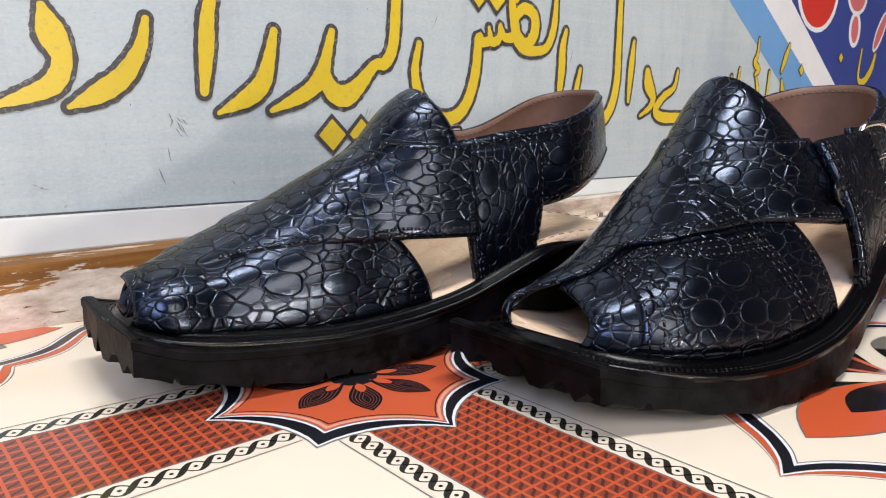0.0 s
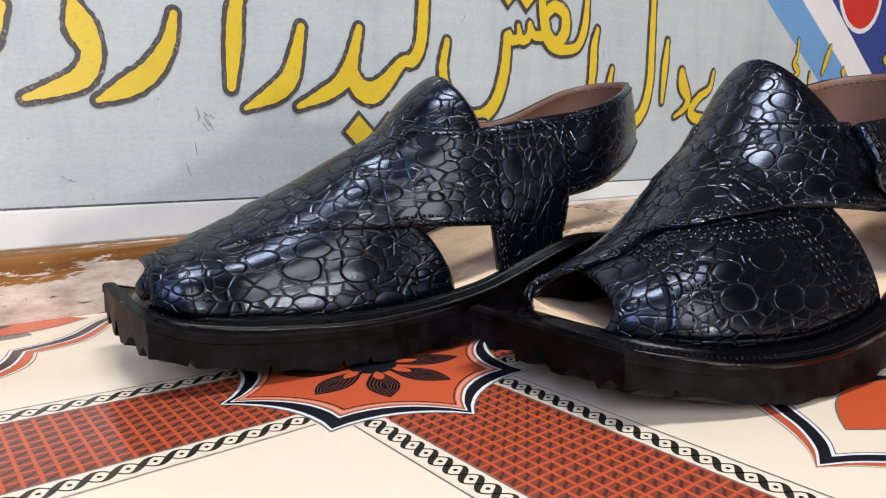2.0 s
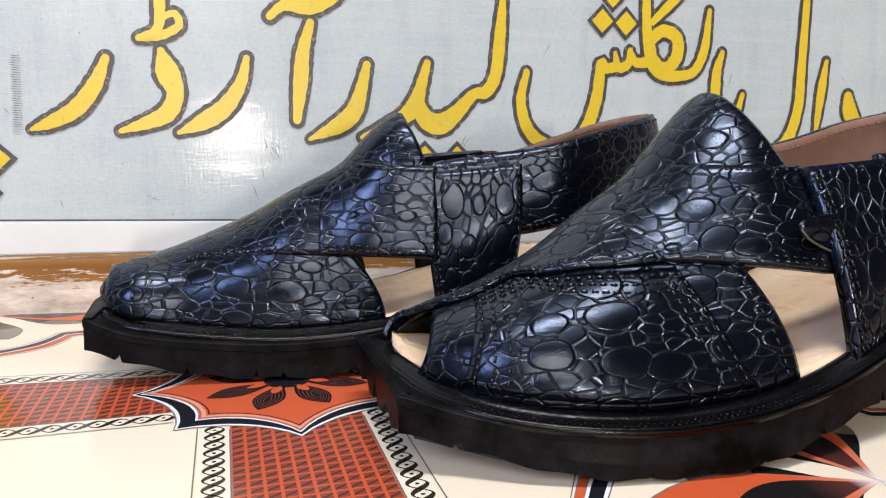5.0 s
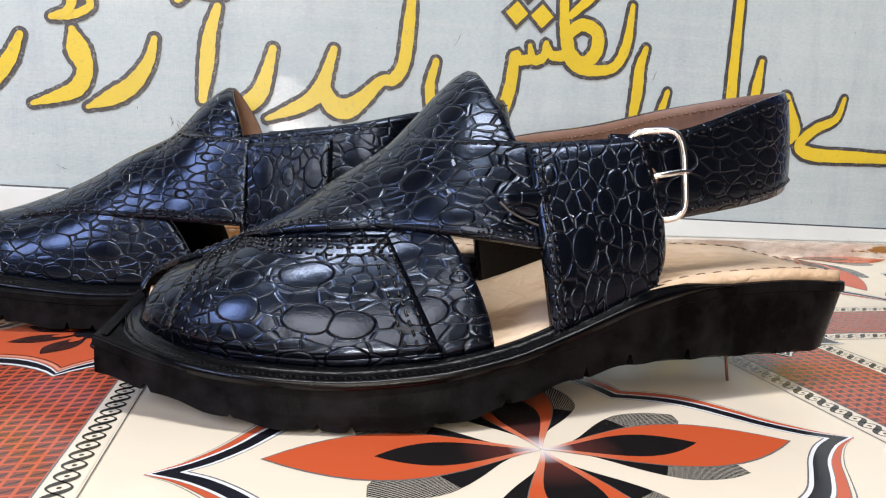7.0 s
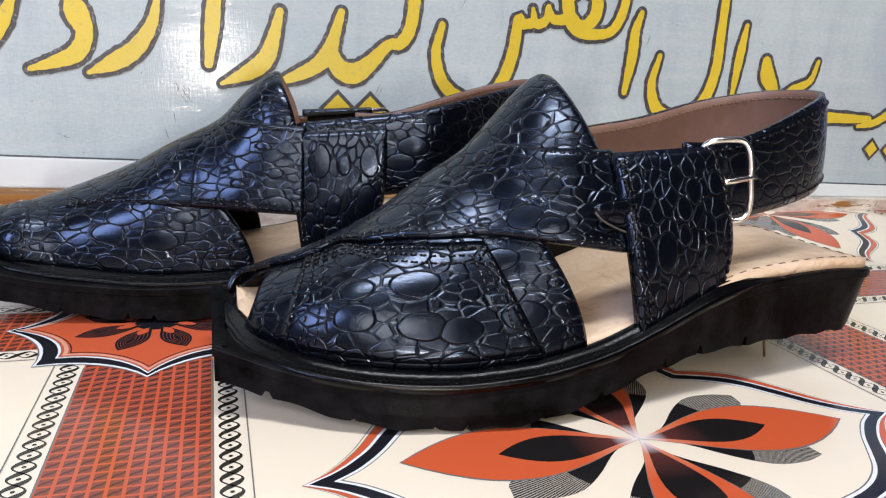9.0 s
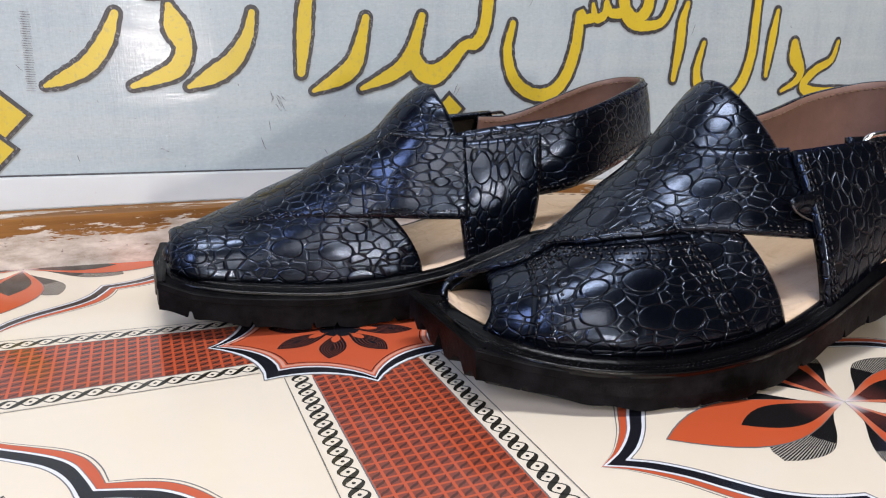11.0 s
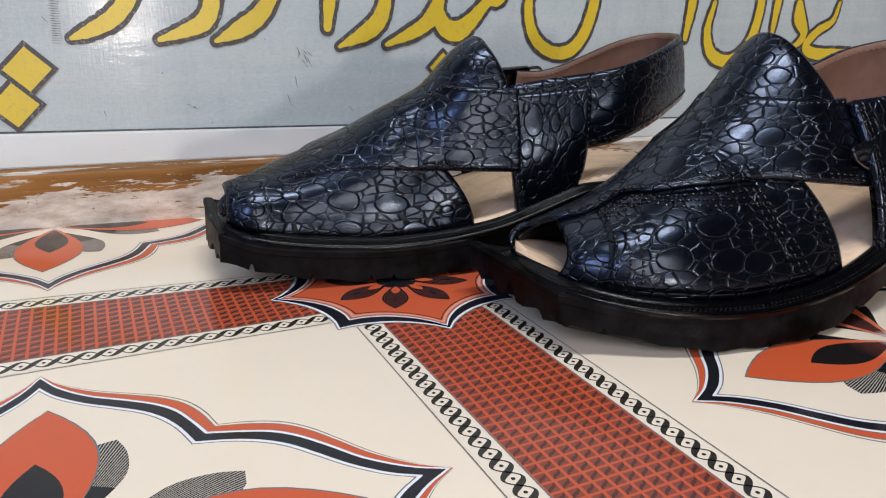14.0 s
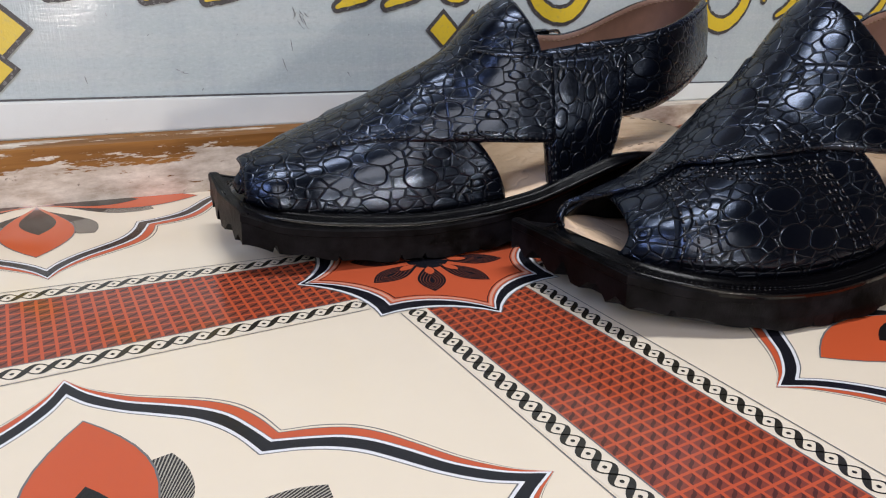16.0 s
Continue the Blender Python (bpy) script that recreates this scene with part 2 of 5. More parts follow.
def peeling_wood():
    m = material("wood_with_peeling_cream_paint", (0.4, 0.24, 0.12), 0.6, spec=0.15)
    n = Net(m)
    grain = n.noise(38.0, 7.0, 0.65, n.scaled(0.07, 1.0, 1.4))
    wood = n.ramp(grain, (0.25, (0.10, 0.038, 0.010)), (0.5, (0.31, 0.14, 0.038)), (0.75, (0.44, 0.22, 0.075)))
    sep = n.node("ShaderNodeSeparateXYZ", Vector=n.coords)
    patch = n.noise(26.0, 8.0, 0.7, n.scaled(0.22, 1.0, 1.6))
    low = n.math("MULTIPLY_ADD", sep.outputs[2], -8.5, 0.14)
    side = n.math("MULTIPLY_ADD", n.noise(4.0, 2.0, 0.5, n.scaled(1.0, 0.2, 0.2)), 0.9, -0.45)
    flake = n.noise(75.0, 6.0, 0.75, n.scaled(0.28, 1.0, 1.3))
    low = n.math("ADD", low, n.math("MINIMUM", n.math("MULTIPLY_ADD", sep.outputs[0], 0.60, 0.07), 0.22))
    where = n.math("ADD", n.math("ADD", n.math("MULTIPLY_ADD", patch, 1.9, -0.63), n.math("MULTIPLY_ADD", flake, 0.9, -0.28)), n.math("ADD", low, side))
    mask = n.ramp(where, (0.50, grey(0.0)), (0.53, grey(1.0)))
    cream = n.mix(n.ramp(n.noise(85.0, 7.0, 0.7, n.scaled(0.35, 1.0, 1.0)), (0.35, grey(0.0)), (0.62, grey(1.0))), (0.36, 0.28, 0.21), (0.72, 0.64, 0.54))
    dirt = n.ramp(n.noise(130.0, 5.0, 0.7), (0.64, grey(0.0)), (0.70, grey(0.8)))
    n.colour(n.mix(dirt, n.mix(mask, wood, cream), (0.07, 0.04, 0.025)))
    n.normal(n.bump(mask, 0.5, 0.0008, n.bump(grain, 0.35, 0.001)))
    return m

PATTERN_TURN = 0.8
PATTERN_AT = (-0.0515, 0.2232)
PANEL_SHIFT = (0.0030, 0.0018)
HEART = (0.0030, 0.0022)
PITCH_U, PITCH_V = 0.306, 0.298

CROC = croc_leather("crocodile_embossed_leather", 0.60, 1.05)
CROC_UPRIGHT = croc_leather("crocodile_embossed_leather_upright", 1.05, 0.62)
LINING = plain_leather("brown_lining_leather", (0.19, 0.105, 0.075), 0.55)
EDGE = plain_leather("black_edge_leather", (0.0007, 0.0007, 0.0012), 0.22, 0.20)
INSOLE = insole_leather()
TAN = plain_leather("tan_lining_leather", (0.42, 0.27, 0.21), 0.5)
CUT = plain_leather("cut_leather_edge", (0.075, 0.065, 0.06), 0.5)
RUBBER = sole_rubber()
THREAD = material("black_thread", (0.004, 0.004, 0.006), 0.2)
PALE_THREAD = material("brown_thread", (0.16, 0.09, 0.05), 0.6)
METAL = material("polished_nickel", (0.80, 0.79, 0.77), 0.16, metal=1.0)
RUST = material("rusty_nail_iron", (0.20, 0.09, 0.05), 0.5, metal=0.7)
SHEET = sheet_material("cream_laminate", (0.82, 0.71, 0.545))
RED = sheet_material("printed_red", (0.58, 0.103, 0.040))
PALE = sheet_material("printed_pale_ground", (0.81, 0.71, 0.56))
PINK = sheet_material("printed_pale_red", (0.70, 0.34, 0.24))
INK = sheet_material("printed_olive_black", (0.030, 0.027, 0.020))
BLACK = sheet_material("printed_black", (0.012, 0.012, 0.016))
WHITE = sheet_material("printed_white", (0.80, 0.80, 0.80))
GREY = sheet_material("printed_grey", (0.16, 0.155, 0.15))
ENGRAVED = sheet_material("printed_engraved_red", (0.17, 0.042, 0.022))
HATCH = hatch_material()
PETAL = petal_material("printed_red_petal", (0.64, 0.20, 0.11), (0.59, 0.098, 0.033))
ALMOND = petal_material("printed_dark_petal_core", (0.10, 0.03, 0.025), (0.012, 0.010, 0.010))
LEAF = leaf_material()
BOARD = board_material()
STRIP = worn_paint("white_painted_strip", (0.68, 0.71, 0.69), 0.35, (0.45, 0.43, 0.40), 0.66)
YELLOW = worn_paint("yellow_sign_paint", (0.66, 0.48, 0.035), 0.35, (0.48, 0.36, 0.08), 0.56, 300.0)
OUTLINE = worn_paint("dark_grey_outline_paint", (0.050, 0.048, 0.052), 0.45, (0.30, 0.30, 0.30), 0.56, 520.0)
SCUFF = worn_paint("scraped_paint", (0.16, 0.16, 0.17), 0.5, (0.45, 0.46, 0.48), 0.52)
SKY_BLUE = worn_paint("light_blue_paint", (0.14, 0.32, 0.58), 0.35, (0.3, 0.42, 0.6), 0.72)
NAVY = worn_paint("navy_blue_paint", (0.035, 0.055, 0.24), 0.35, (0.1, 0.12, 0.3), 0.74)
SIGN_RED = worn_paint("red_sign_paint", (0.58, 0.035, 0.025), 0.35, (0.6, 0.2, 0.18), 0.76)
SIGN_WHITE = worn_paint("white_sign_paint", (0.72, 0.72, 0.72), 0.35, (0.5, 0.5, 0.5), 0.74)
SIGN_PINK = worn_paint("faded_red_sign_paint", (0.58, 0.14, 0.15), 0.35, (0.6, 0.4, 0.4), 0.70)
WOOD = peeling_wood()
# plaster darkened so that the leather mirrors a dark surrounding
PLASTER = worn_paint("dark_plaster", (0.06, 0.052, 0.046), 0.8, (0.04, 0.036, 0.03), 0.72)

# ---------------------------------------------------------------- helpers


def link(name, verts, faces, mat, parent=None, label="", smooth=True):
    me = bpy.data.meshes.new(name)
    me.from_pydata([tuple(v) for v in verts], [], faces)
    me.materials.append(mat)
    if smooth:
        me.polygons.foreach_set("use_smooth", [True] * len(me.polygons))
    me.update()
    ob = new(name, me)
    if parent is not None:
        ob.parent = parent
    if label:
        ob["label"] = label
    return ob


def part(name, bm, mat, parent=None, label="", smooth=False):
    me = bpy.data.meshes.new(name)
    bm.to_mesh(me)
    bm.free()
    me.materials.append(mat)
    if smooth:
        me.polygons.foreach_set("use_smooth", [True] * len(me.polygons))
    ob = new(name, me)
    if parent is not None:
        ob.parent = parent
    if label:
        ob["label"] = label
    return ob


def box(bm, lo, hi):
    c = [(a + b) / 2 for a, b in zip(lo, hi)]
    s = [b - a for a, b in zip(lo, hi)]
    return bmesh.ops.create_cube(bm, size=1.0, matrix=Matrix.Translation(c) @ Matrix.Diagonal((*s, 1)))["verts"]


def curve(xs, ys, x):
    """Smooth monotone interpolation."""
    xs, ys, x = np.asarray(xs, float), np.asarray(ys, float), np.asarray(x, float)
    d = np.diff(ys) / np.diff(xs)
    m = np.concatenate(([d[0]], np.where(d[:-1] * d[1:] > 0, 2 * d[:-1] * d[1:] / (d[:-1] + d[1:] + 1e-12), 0), [d[-1]]))
    i = np.clip(np.searchsorted(xs, x) - 1, 0, len(xs) - 2)
    h = xs[i + 1] - xs[i]
    t = np.clip((x - xs[i]) / h, 0, 1)
    return ((2 * t**3 - 3 * t**2 + 1) * ys[i] + (t**3 - 2 * t**2 + t) * h * m[i]
            + (-2 * t**3 + 3 * t**2) * ys[i + 1] + (t**3 - t**2) * h * m[i + 1])


def spline(points, n=10, closed=False):
    """Catmull-Rom through rows of numbers."""
    p = np.asarray(points, float)
    p = np.vstack((p[-1], p, p[0], p[1])) if closed else np.vstack((2 * p[0] - p[1], p, 2 * p[-1] - p[-2]))
    out = []
    for a, b, c, d in zip(p, p[1:], p[2:], p[3:]):
        for t in np.linspace(0, 1, n, endpoint=False):
            out.append(0.5 * (2 * b + (c - a) * t + (2 * a - 5 * b + 4 * c - d) * t * t + (3 * b - a - 3 * c + d) * t**3))
    if not closed:
        out.append(p[-2])
    return np.array(out)


def smooth_step(a, b, x):
    t = np.clip((x - a) / (b - a), 0, 1)
    return t * t * (3 - 2 * t)


# ---------------------------------------------------------------- the printed sheet


CREASE = -0.105


def rise(x, y):
    """The sheet lies flat, but swells up against the wall at one side and lifts a little along it at the other."""
    return 0.011 * smooth_step(0.16, 0.34, x) * smooth_step(0.27, 0.385, y) + 0.04 * np.clip(CREASE - x, 0, 0.2) * smooth_step(0.16, 0.27, y)


SHEET_END = 0.430
ROOM = (-1.6, 1.9, -2.7, SHEET_END)
gx = np.concatenate(([ROOM[0]], np.linspace(-0.6, CREASE, 70), np.linspace(CREASE, 0.9, 68)[1:], [ROOM[1]]))
gy = np.concatenate(([ROOM[2]], np.linspace(-0.4, SHEET_END, 140)))
verts = [(x, y, float(rise(x, y))) for y in gy for x in gx]
nx = len(gx)
faces = [(j * nx + i, j * nx + i + 1, (j + 1) * nx + i + 1, (j + 1) * nx + i) for j in range(len(gy) - 1) for i in range(nx - 1)]
floor = link("floor", verts, faces, SHEET)
tagged(floor, "glossy cream laminate sheet printed with red and black ornament", "floor", kind="structure")

ca, sa = math.cos(radians(PATTERN_TURN)), math.sin(radians(PATTERN_TURN))


def lay(name, loops, layer, mat, at=(0.0, 0.0), parent=floor, quads=None, turn=0.0):
    """Prints flat shapes on the sheet. loops: outlines in the pattern's own axes about the point at; quads: faces over one list."""
    cx = PATTERN_AT[0] + at[0] * ca - at[1] * sa
    cy = PATTERN_AT[1] + at[0] * sa + at[1] * ca
    bm = bmesh.new()
    for loop in loops:
        vs = [bm.verts.new((u * ca - v * sa, u * sa + v * ca, 0)) for u, v in loop]
        if quads is None:
            try:
                bm.faces.new(vs)
            except ValueError:
                pass
        else:
            for q in quads(len(loop)):
                bm.faces.new([vs[k] for k in q])
    if not bm.faces:
        bm.free()
        return None
    bm.normal_update()
    if quads is None:
        bmesh.ops.triangulate(bm, faces=bm.faces[:])
    if any(v.co.x + cx < CREASE for v in bm.verts) and any(v.co.x + cx > CREASE for v in bm.verts):
        bmesh.ops.bisect_plane(bm, geom=bm.verts[:] + bm.edges[:] + bm.faces[:], plane_co=(CREASE - cx, 0, 0), plane_no=(1, 0, 0))
    back = [v for v in bm.verts if v.co.y + cy > SHEET_END - 0.001]
    if back:
        bmesh.ops.bisect_plane(bm, geom=bm.verts[:] + bm.edges[:] + bm.faces[:], plane_co=(0, SHEET_END - 0.001 - cy, 0), plane_no=(0, 1, 0), clear_outer=True)
    if not bm.faces:
        bm.free()
        return None
    if any((v.co.x + cx > 0.14 and v.co.y + cy > 0.25) or (v.co.x + cx < CREASE and v.co.y + cy > 0.15) for v in bm.verts):
        for _ in range(4):
            long = [e for e in bm.edges if e.calc_length() > 0.007]
            if long:
                bmesh.ops.subdivide_edges(bm, edges=long, cuts=1)
        bmesh.ops.triangulate(bm, faces=[f for f in bm.faces if len(f.verts) > 4])
    for v in bm.verts:
        v.co.z = float(rise(v.co.x + cx, v.co.y + cy)) + 0.00004 * layer
    bmesh.ops.recalc_face_normals(bm, faces=bm.faces[:])
    for f in bm.faces:
        if f.normal.z < 0:
            f.normal_flip()
    ob = part(name, bm, mat, parent)
    ob.location = (cx, cy, 0)
    return ob


def strip_quads(n):
    h = n // 2
    return [(i, i + 1, h + i + 1, h + i) for i in range(h - 1)]


def ribbon2(points, half):
    """Two rails along a flat line, for strip_quads."""
    p = np.asarray(points, float)
    d = np.gradient(p, axis=0)
    d /= np.linalg.norm(d, axis=1)[:, None] + 1e-12
    nrm = np.stack((-d[:, 1], d[:, 0]), 1)
    half = np.broadcast_to(half, (len(p),))[:, None]
    return np.vstack((p + nrm * half, p - nrm * half))


FRAME_OUTER = [(0.1085, 0.0), (0.1000, 0.0062), (0.0910, 0.0165), (0.0840, 0.0275), (0.0775, 0.0375), (0.0705, 0.0445), (0.0615, 0.0490), (0.0515, 0.0515)]
FRAME_MIDDLE = [(0.1078, 0.0), (0.0978, 0.0056), (0.0875, 0.0150), (0.0800, 0.0255), (0.0730, 0.0345), (0.0660, 0.0405), (0.0570, 0.0445), (0.0478, 0.0478)]
FRAME_INNER = [(0.0965, 0.0), (0.0890, 0.0050), (0.0810, 0.0130), (0.0740, 0.0220), (0.0675, 0.0300), (0.0605, 0.0355), (0.0525, 0.0395), (0.0425, 0.0425)]


def frame_outline(k, n=4):
    """Frame with four ogee points on the axes and four inward corners on the diagonals: k runs from 0, the outer line, over 1 to 2, the inner."""
    a, b = (FRAME_OUTER, FRAME_MIDDLE) if k < 1 else (FRAME_MIDDLE, FRAME_INNER)
    t = k if k < 1 else k - 1
    q = spline(np.asarray(a) * (1 - t) + np.asarray(b) * t, n)
    eighth = np.vstack((q, q[::-1][1:, ::-1]))[:-1]
    out = []
    for r in range(4):
        cr, sr = (1, 0, -1, 0)[r], (0, 1, 0, -1)[r]
        out += [(x * cr - y * sr, x * sr + y * cr) for x, y in eighth]
    return out


def star_outline(on_axis, on_diagonal, sag, n=8):
    """Eight points, alternately at two radii, with hollow sides."""
    out = []
    for k in range(8):
        a0, a1 = k * math.pi / 4, (k + 1) * math.pi / 4
        r0, r1 = (on_axis, on_diagonal) if k % 2 == 0 else (on_diagonal, on_axis)
        p, q = np.array((math.cos(a0), math.sin(a0))) * r0, np.array((math.cos(a1), math.sin(a1))) * r1
        inward = -(p + q) / np.linalg.norm(p + q)
        for t in np.linspace(0, 1, n, endpoint=False):
            out.append(tuple(p + (q - p) * t + inward * sag * math.sin(math.pi * t)**0.8))
    return out


def petal_outline(r0, r1, half, angle, lean=0.0, sharp=1.0, peak=0.55, n=14):
    """Almond from radius r0 to r1, widest at peak."""
    t = np.linspace(0, 1, n)
    w = half * np.sin(np.pi * t ** (math.log(0.5) / math.log(peak))) ** sharp
    r = r0 + (r1 - r0) * t
    up = np.stack((r, w + lean * t * t), 1)
    dn = np.stack((r, -w + lean * t * t), 1)[::-1][1:-1]
    c, s = math.cos(angle), math.sin(angle)
    return [(x * c - y * s, x * s + y * c) for x, y in np.vstack((up, dn))]


LEAF_EDGE = [(0.006, 14), (0.014, 25), (0.026, 34), (0.040, 35.5), (0.051, 29.5), (0.0588, 22.5), (0.0560, 17), (0.0500, 11), (0.030, 6), (0.006, 4)]


def leaf_outline(angle, side):
    """Blunt leaf beside a petal: radius, degrees off the petal's axis."""
    p = np.array(LEAF_EDGE)
    head = spline(p[:6], 5)
    out = []
    for r, a in np.vstack((head, p[6:])):
        w = angle + side * radians(a)
        out.append((r * math.cos(w), r * math.sin(w)))
    return out


def flower_panel(i, j):
    at = ((i + 0.5) * PITCH_U + PANEL_SHIFT[0], (j + 0.5) * PITCH_V + PANEL_SHIFT[1])
    for k, (ring, mat, name) in enumerate((
            (0.0, GREY, "frame_edge_line"), (0.09, SHEET, "frame_gap"), (0.26, GREY, "frame_edge_line"), (0.33, RED, "frame_red_band"),
            (0.93, GREY, "frame_edge_line"), (0.98, WHITE, "frame_white_line"), (1.14, BLACK, "frame_black_band"),
            (1.76, WHITE, "frame_white_line"), (1.93, GREY, "frame_edge_line"), (2.0, SHEET, "frame_field"))):
        lay(name, [frame_outline(ring)], k + 1, mat, at)
    if i > -1:
        at = (at[0] + HEART[0], at[1] + HEART[1])
    for a in range(4):
        angle = a * math.pi / 2
        for side in (1, -1):
            lay("leaf", [leaf_outline(angle, side)], 12 if side > 0 else 11, LEAF, at)
    for a in range(4):
        angle = a * math.pi / 2 - 0.02
        lay("petal_rim", [petal_outline(0.000, 0.0816, 0.0164, angle, -0.0015, 0.95, 0.56)], 13, GREY, at)
        lay("petal", [petal_outline(0.000, 0.0808, 0.0158, angle, -0.0015, 0.95, 0.56)], 14, PETAL, at)
        lay("petal_core", [petal_outline(0.002, 0.0500, 0.0080, angle, 0.0, 0.95, 0.60)], 15, ALMOND, at)


def medallion(i, j):
    at = (i * PITCH_U, j * PITCH_V)
    for k, (r, d, sag, mat, name) in enumerate((
            (0.0612, 0.0604, 0.0066, GREY, "star_edge_line"), (0.0606, 0.0597, 0.0066, WHITE, "star_white_line"), (0.0594, 0.0584, 0.0068, BLACK, "star_black_band"),
            (0.0574, 0.0503, 0.0066, WHITE, "star_white_line"), (0.0563, 0.0491, 0.0066, GREY, "star_edge_line"), (0.0557, 0.0485, 0.0064, RED, "star_red_line"),
            (0.0545, 0.0473, 0.0060, PINK, "star_pale_line"), (0.0524, 0.0450, 0.0054, RED, "star_red_line"), (0.0514, 0.0439, 0.0050, BLACK, "star_edge_line"),
            (0.0507, 0.0432, 0.0048, RED, "star_field"))):
        lay(name, [star_outline(r, d, sag)], k + 7, mat, at)
    turn = math.pi / 8
    lay("heart_disc", [[(0.0095 * math.cos(q), 0.0095 * math.sin(q)) for q in np.linspace(0, 2 * math.pi, 25)[:-1]]], 18, BLACK, at)
    for a in range(8):
        lay("petal", [petal_outline(0.0040, 0.0348, 0.0060, a * math.pi / 4 + turn, 0.0, 0.95, 0.60)], 19, BLACK, at)
    for k in range(4):
        for shrink, mat, name in ((0.0, ENGRAVED, "petal_lines"), (0.00035, BLACK, "petal_fill")):
            d = 0.0009 + 0.0012 * k + shrink
            lay(name, [petal_outline(0.0040 + 3.2 * d, 0.0348 - 1.4 * d, 0.0060 - d, a * math.pi / 4 + turn, 0.0, 0.95, 0.60) for a in range(8)], 20 + 2 * k + (mat is BLACK), mat, at)
    lay("petal_eye", [petal_outline(0.0092, 0.0180, 0.0021, a * math.pi / 4 + turn, 0.0, 0.7, 0.5) for a in range(8)], 29, RED, at)


def chain(start, end, side_offset, along_u, name="chain_border"):
    """Two intertwined printed strands, each thick where it crosses upwards, with a dot in each eye."""
    n = max(2, int(round((end - start) / (0.0073 if along_u else 0.0066))))
    s = np.linspace(start, end, n * 16 + 1)
    ph = (s - start) / (end - start) * n * math.pi
    loops = []
    for sign in (1, -1):
        half = 0.00028 + 0.00085 * (np.clip(sign * np.cos(ph) + 0.3, 0, 1.3) / 1.3) ** 1.1
        loops.append(ribbon2(np.stack((s, side_offset + sign * 0.0030 * np.sin(ph)), 1), half))
    dots = []
    for k in range(n):
        c = start + (end - start) * (k + 0.5) / n
        dots.append([(c + 0.0007 * math.cos(q), side_offset + 0.0007 * math.sin(q)) for q in np.linspace(0, 2 * math.pi, 9)[:-1]])
    if not along_u:
        loops = [lp[:, ::-1] for lp in loops]
        dots = [[(b, a) for a, b in d] for d in dots]
    lay(name, loops, 5, INK, (0, 0), quads=strip_quads)
    lay("chain_dots", dots, 5, INK, (0, 0))


def rect(u0, u1, v0, v1, along_u):
    q = [(u0, v0), (u1, v0), (u1, v1), (u0, v1)]
    return q if along_u else [(b, a) for a, b in q]


def band(i, j, along_u):
    """Latticed band from one star to the next, with a chain and a hairline on each side."""
    if along_u:
        start, mid, pitch = i * PITCH_U, j * PITCH_V, PITCH_U
    else:
        start, mid, pitch = j * PITCH_V, i * PITCH_U, PITCH_V
    a, b = start + 0.047, start + pitch - 0.047
    n = 6
    cut = np.linspace(a - 0.012, b + 0.012, n + 1)
    lay("lattice_band", [rect(p, q, mid - 0.0236, mid + 0.0236, along_u) for p, q in zip(cut, cut[1:])], 3, HATCH)
    for sgn in (1, -1):
        lo, hi = sorted((mid + sgn * 0.0236, mid + sgn * 0.0336))
        lay("pale_ground", [rect(a - 0.004, b + 0.004, lo, hi, along_u)], 3, PALE)
        lay("band_edge_line", [rect(a, b, mid + sgn * 0.0236 - 0.0003, mid + sgn * 0.0236 + 0.0003, along_u)], 5, GREY)
        lay("hairline", [rect(a - 0.004, b + 0.004, mid + sgn * 0.0345 - 0.00022, mid + sgn * 0.0345 + 0.00022, along_u)], 5, GREY)
        chain(a - 0.004, b + 0.004, mid + sgn * 0.0287, along_u)


for i in range(-2, 3):
    for j in range(-2, 1):
        medallion(i, j)
for i in range(-2, 2):
    for j in range(-2, 1):
        flower_panel(i, j)
for i in range(-2, 3):
    for j in range(-2, 1):
        if i < 2:
            band(i, j, True)
        band(i, j, False)

# ---------------------------------------------------------------- the room
WALL = 0.405
bm = bmesh.new()
box(bm, (ROOM[0] - 0.1, WALL + 0.022, -0.1), (ROOM[1] + 0.1, WALL + 0.15, 2.5))
wall_north = tagged(part("wall_north", bm, PLASTER), "unseen dark wall, added to enclose the scene behind the sign", "wall", kind="structure")
# unseen walls and ceiling, added to keep reflections in the leather dark
for name, lo, hi in (("unseen_wall_south", (ROOM[0] - 0.1, ROOM[2] - 0.1, -0.1), (ROOM[1] + 0.1, ROOM[2], 2.5)),
                     ("unseen_wall_west", (ROOM[0] - 0.1, ROOM[2], -0.1), (ROOM[0], WALL + 0.02, 2.5)),
                     ("unseen_wall_east", (ROOM[1], ROOM[2], -0.1), (ROOM[1] + 0.1, WALL + 0.02, 2.5))):
    bm = bmesh.new()
    box(bm, lo, hi)
    tagged(part(name, bm, PLASTER), "unseen dark wall, added to enclose the scene", "wall", kind="structure")
bm = bmesh.new()
box(bm, (ROOM[0] - 0.1, ROOM[2] - 0.1, 2.5), (ROOM[1] + 0.1, WALL + 0.15, 2.6))
tagged(part("ceiling", bm, PLASTER), "unseen dark ceiling, added to enclose the scene", "ceiling", kind="structure")

# wooden plank along the foot of the wall, with peeling paint
bm = bmesh.new()
vs = box(bm, (ROOM[0], 0.381, -0.02), (ROOM[1], WALL + 0.021, 0.0335))
for v in vs:
    if v.co.y < 0.39:
        v.co.y = 0.3790 + 0.016 * v.co.x
    if v.co.z > 0:
        v.co.z = 0.0305 - 0.0190 * v.co.x
bmesh.ops.bevel(bm, geom=[e for e in bm.edges if all(v.co.z > 0 and v.co.y < WALL + 0.01 for v in e.verts)], offset=0.0015, segments=2, affect="EDGES")
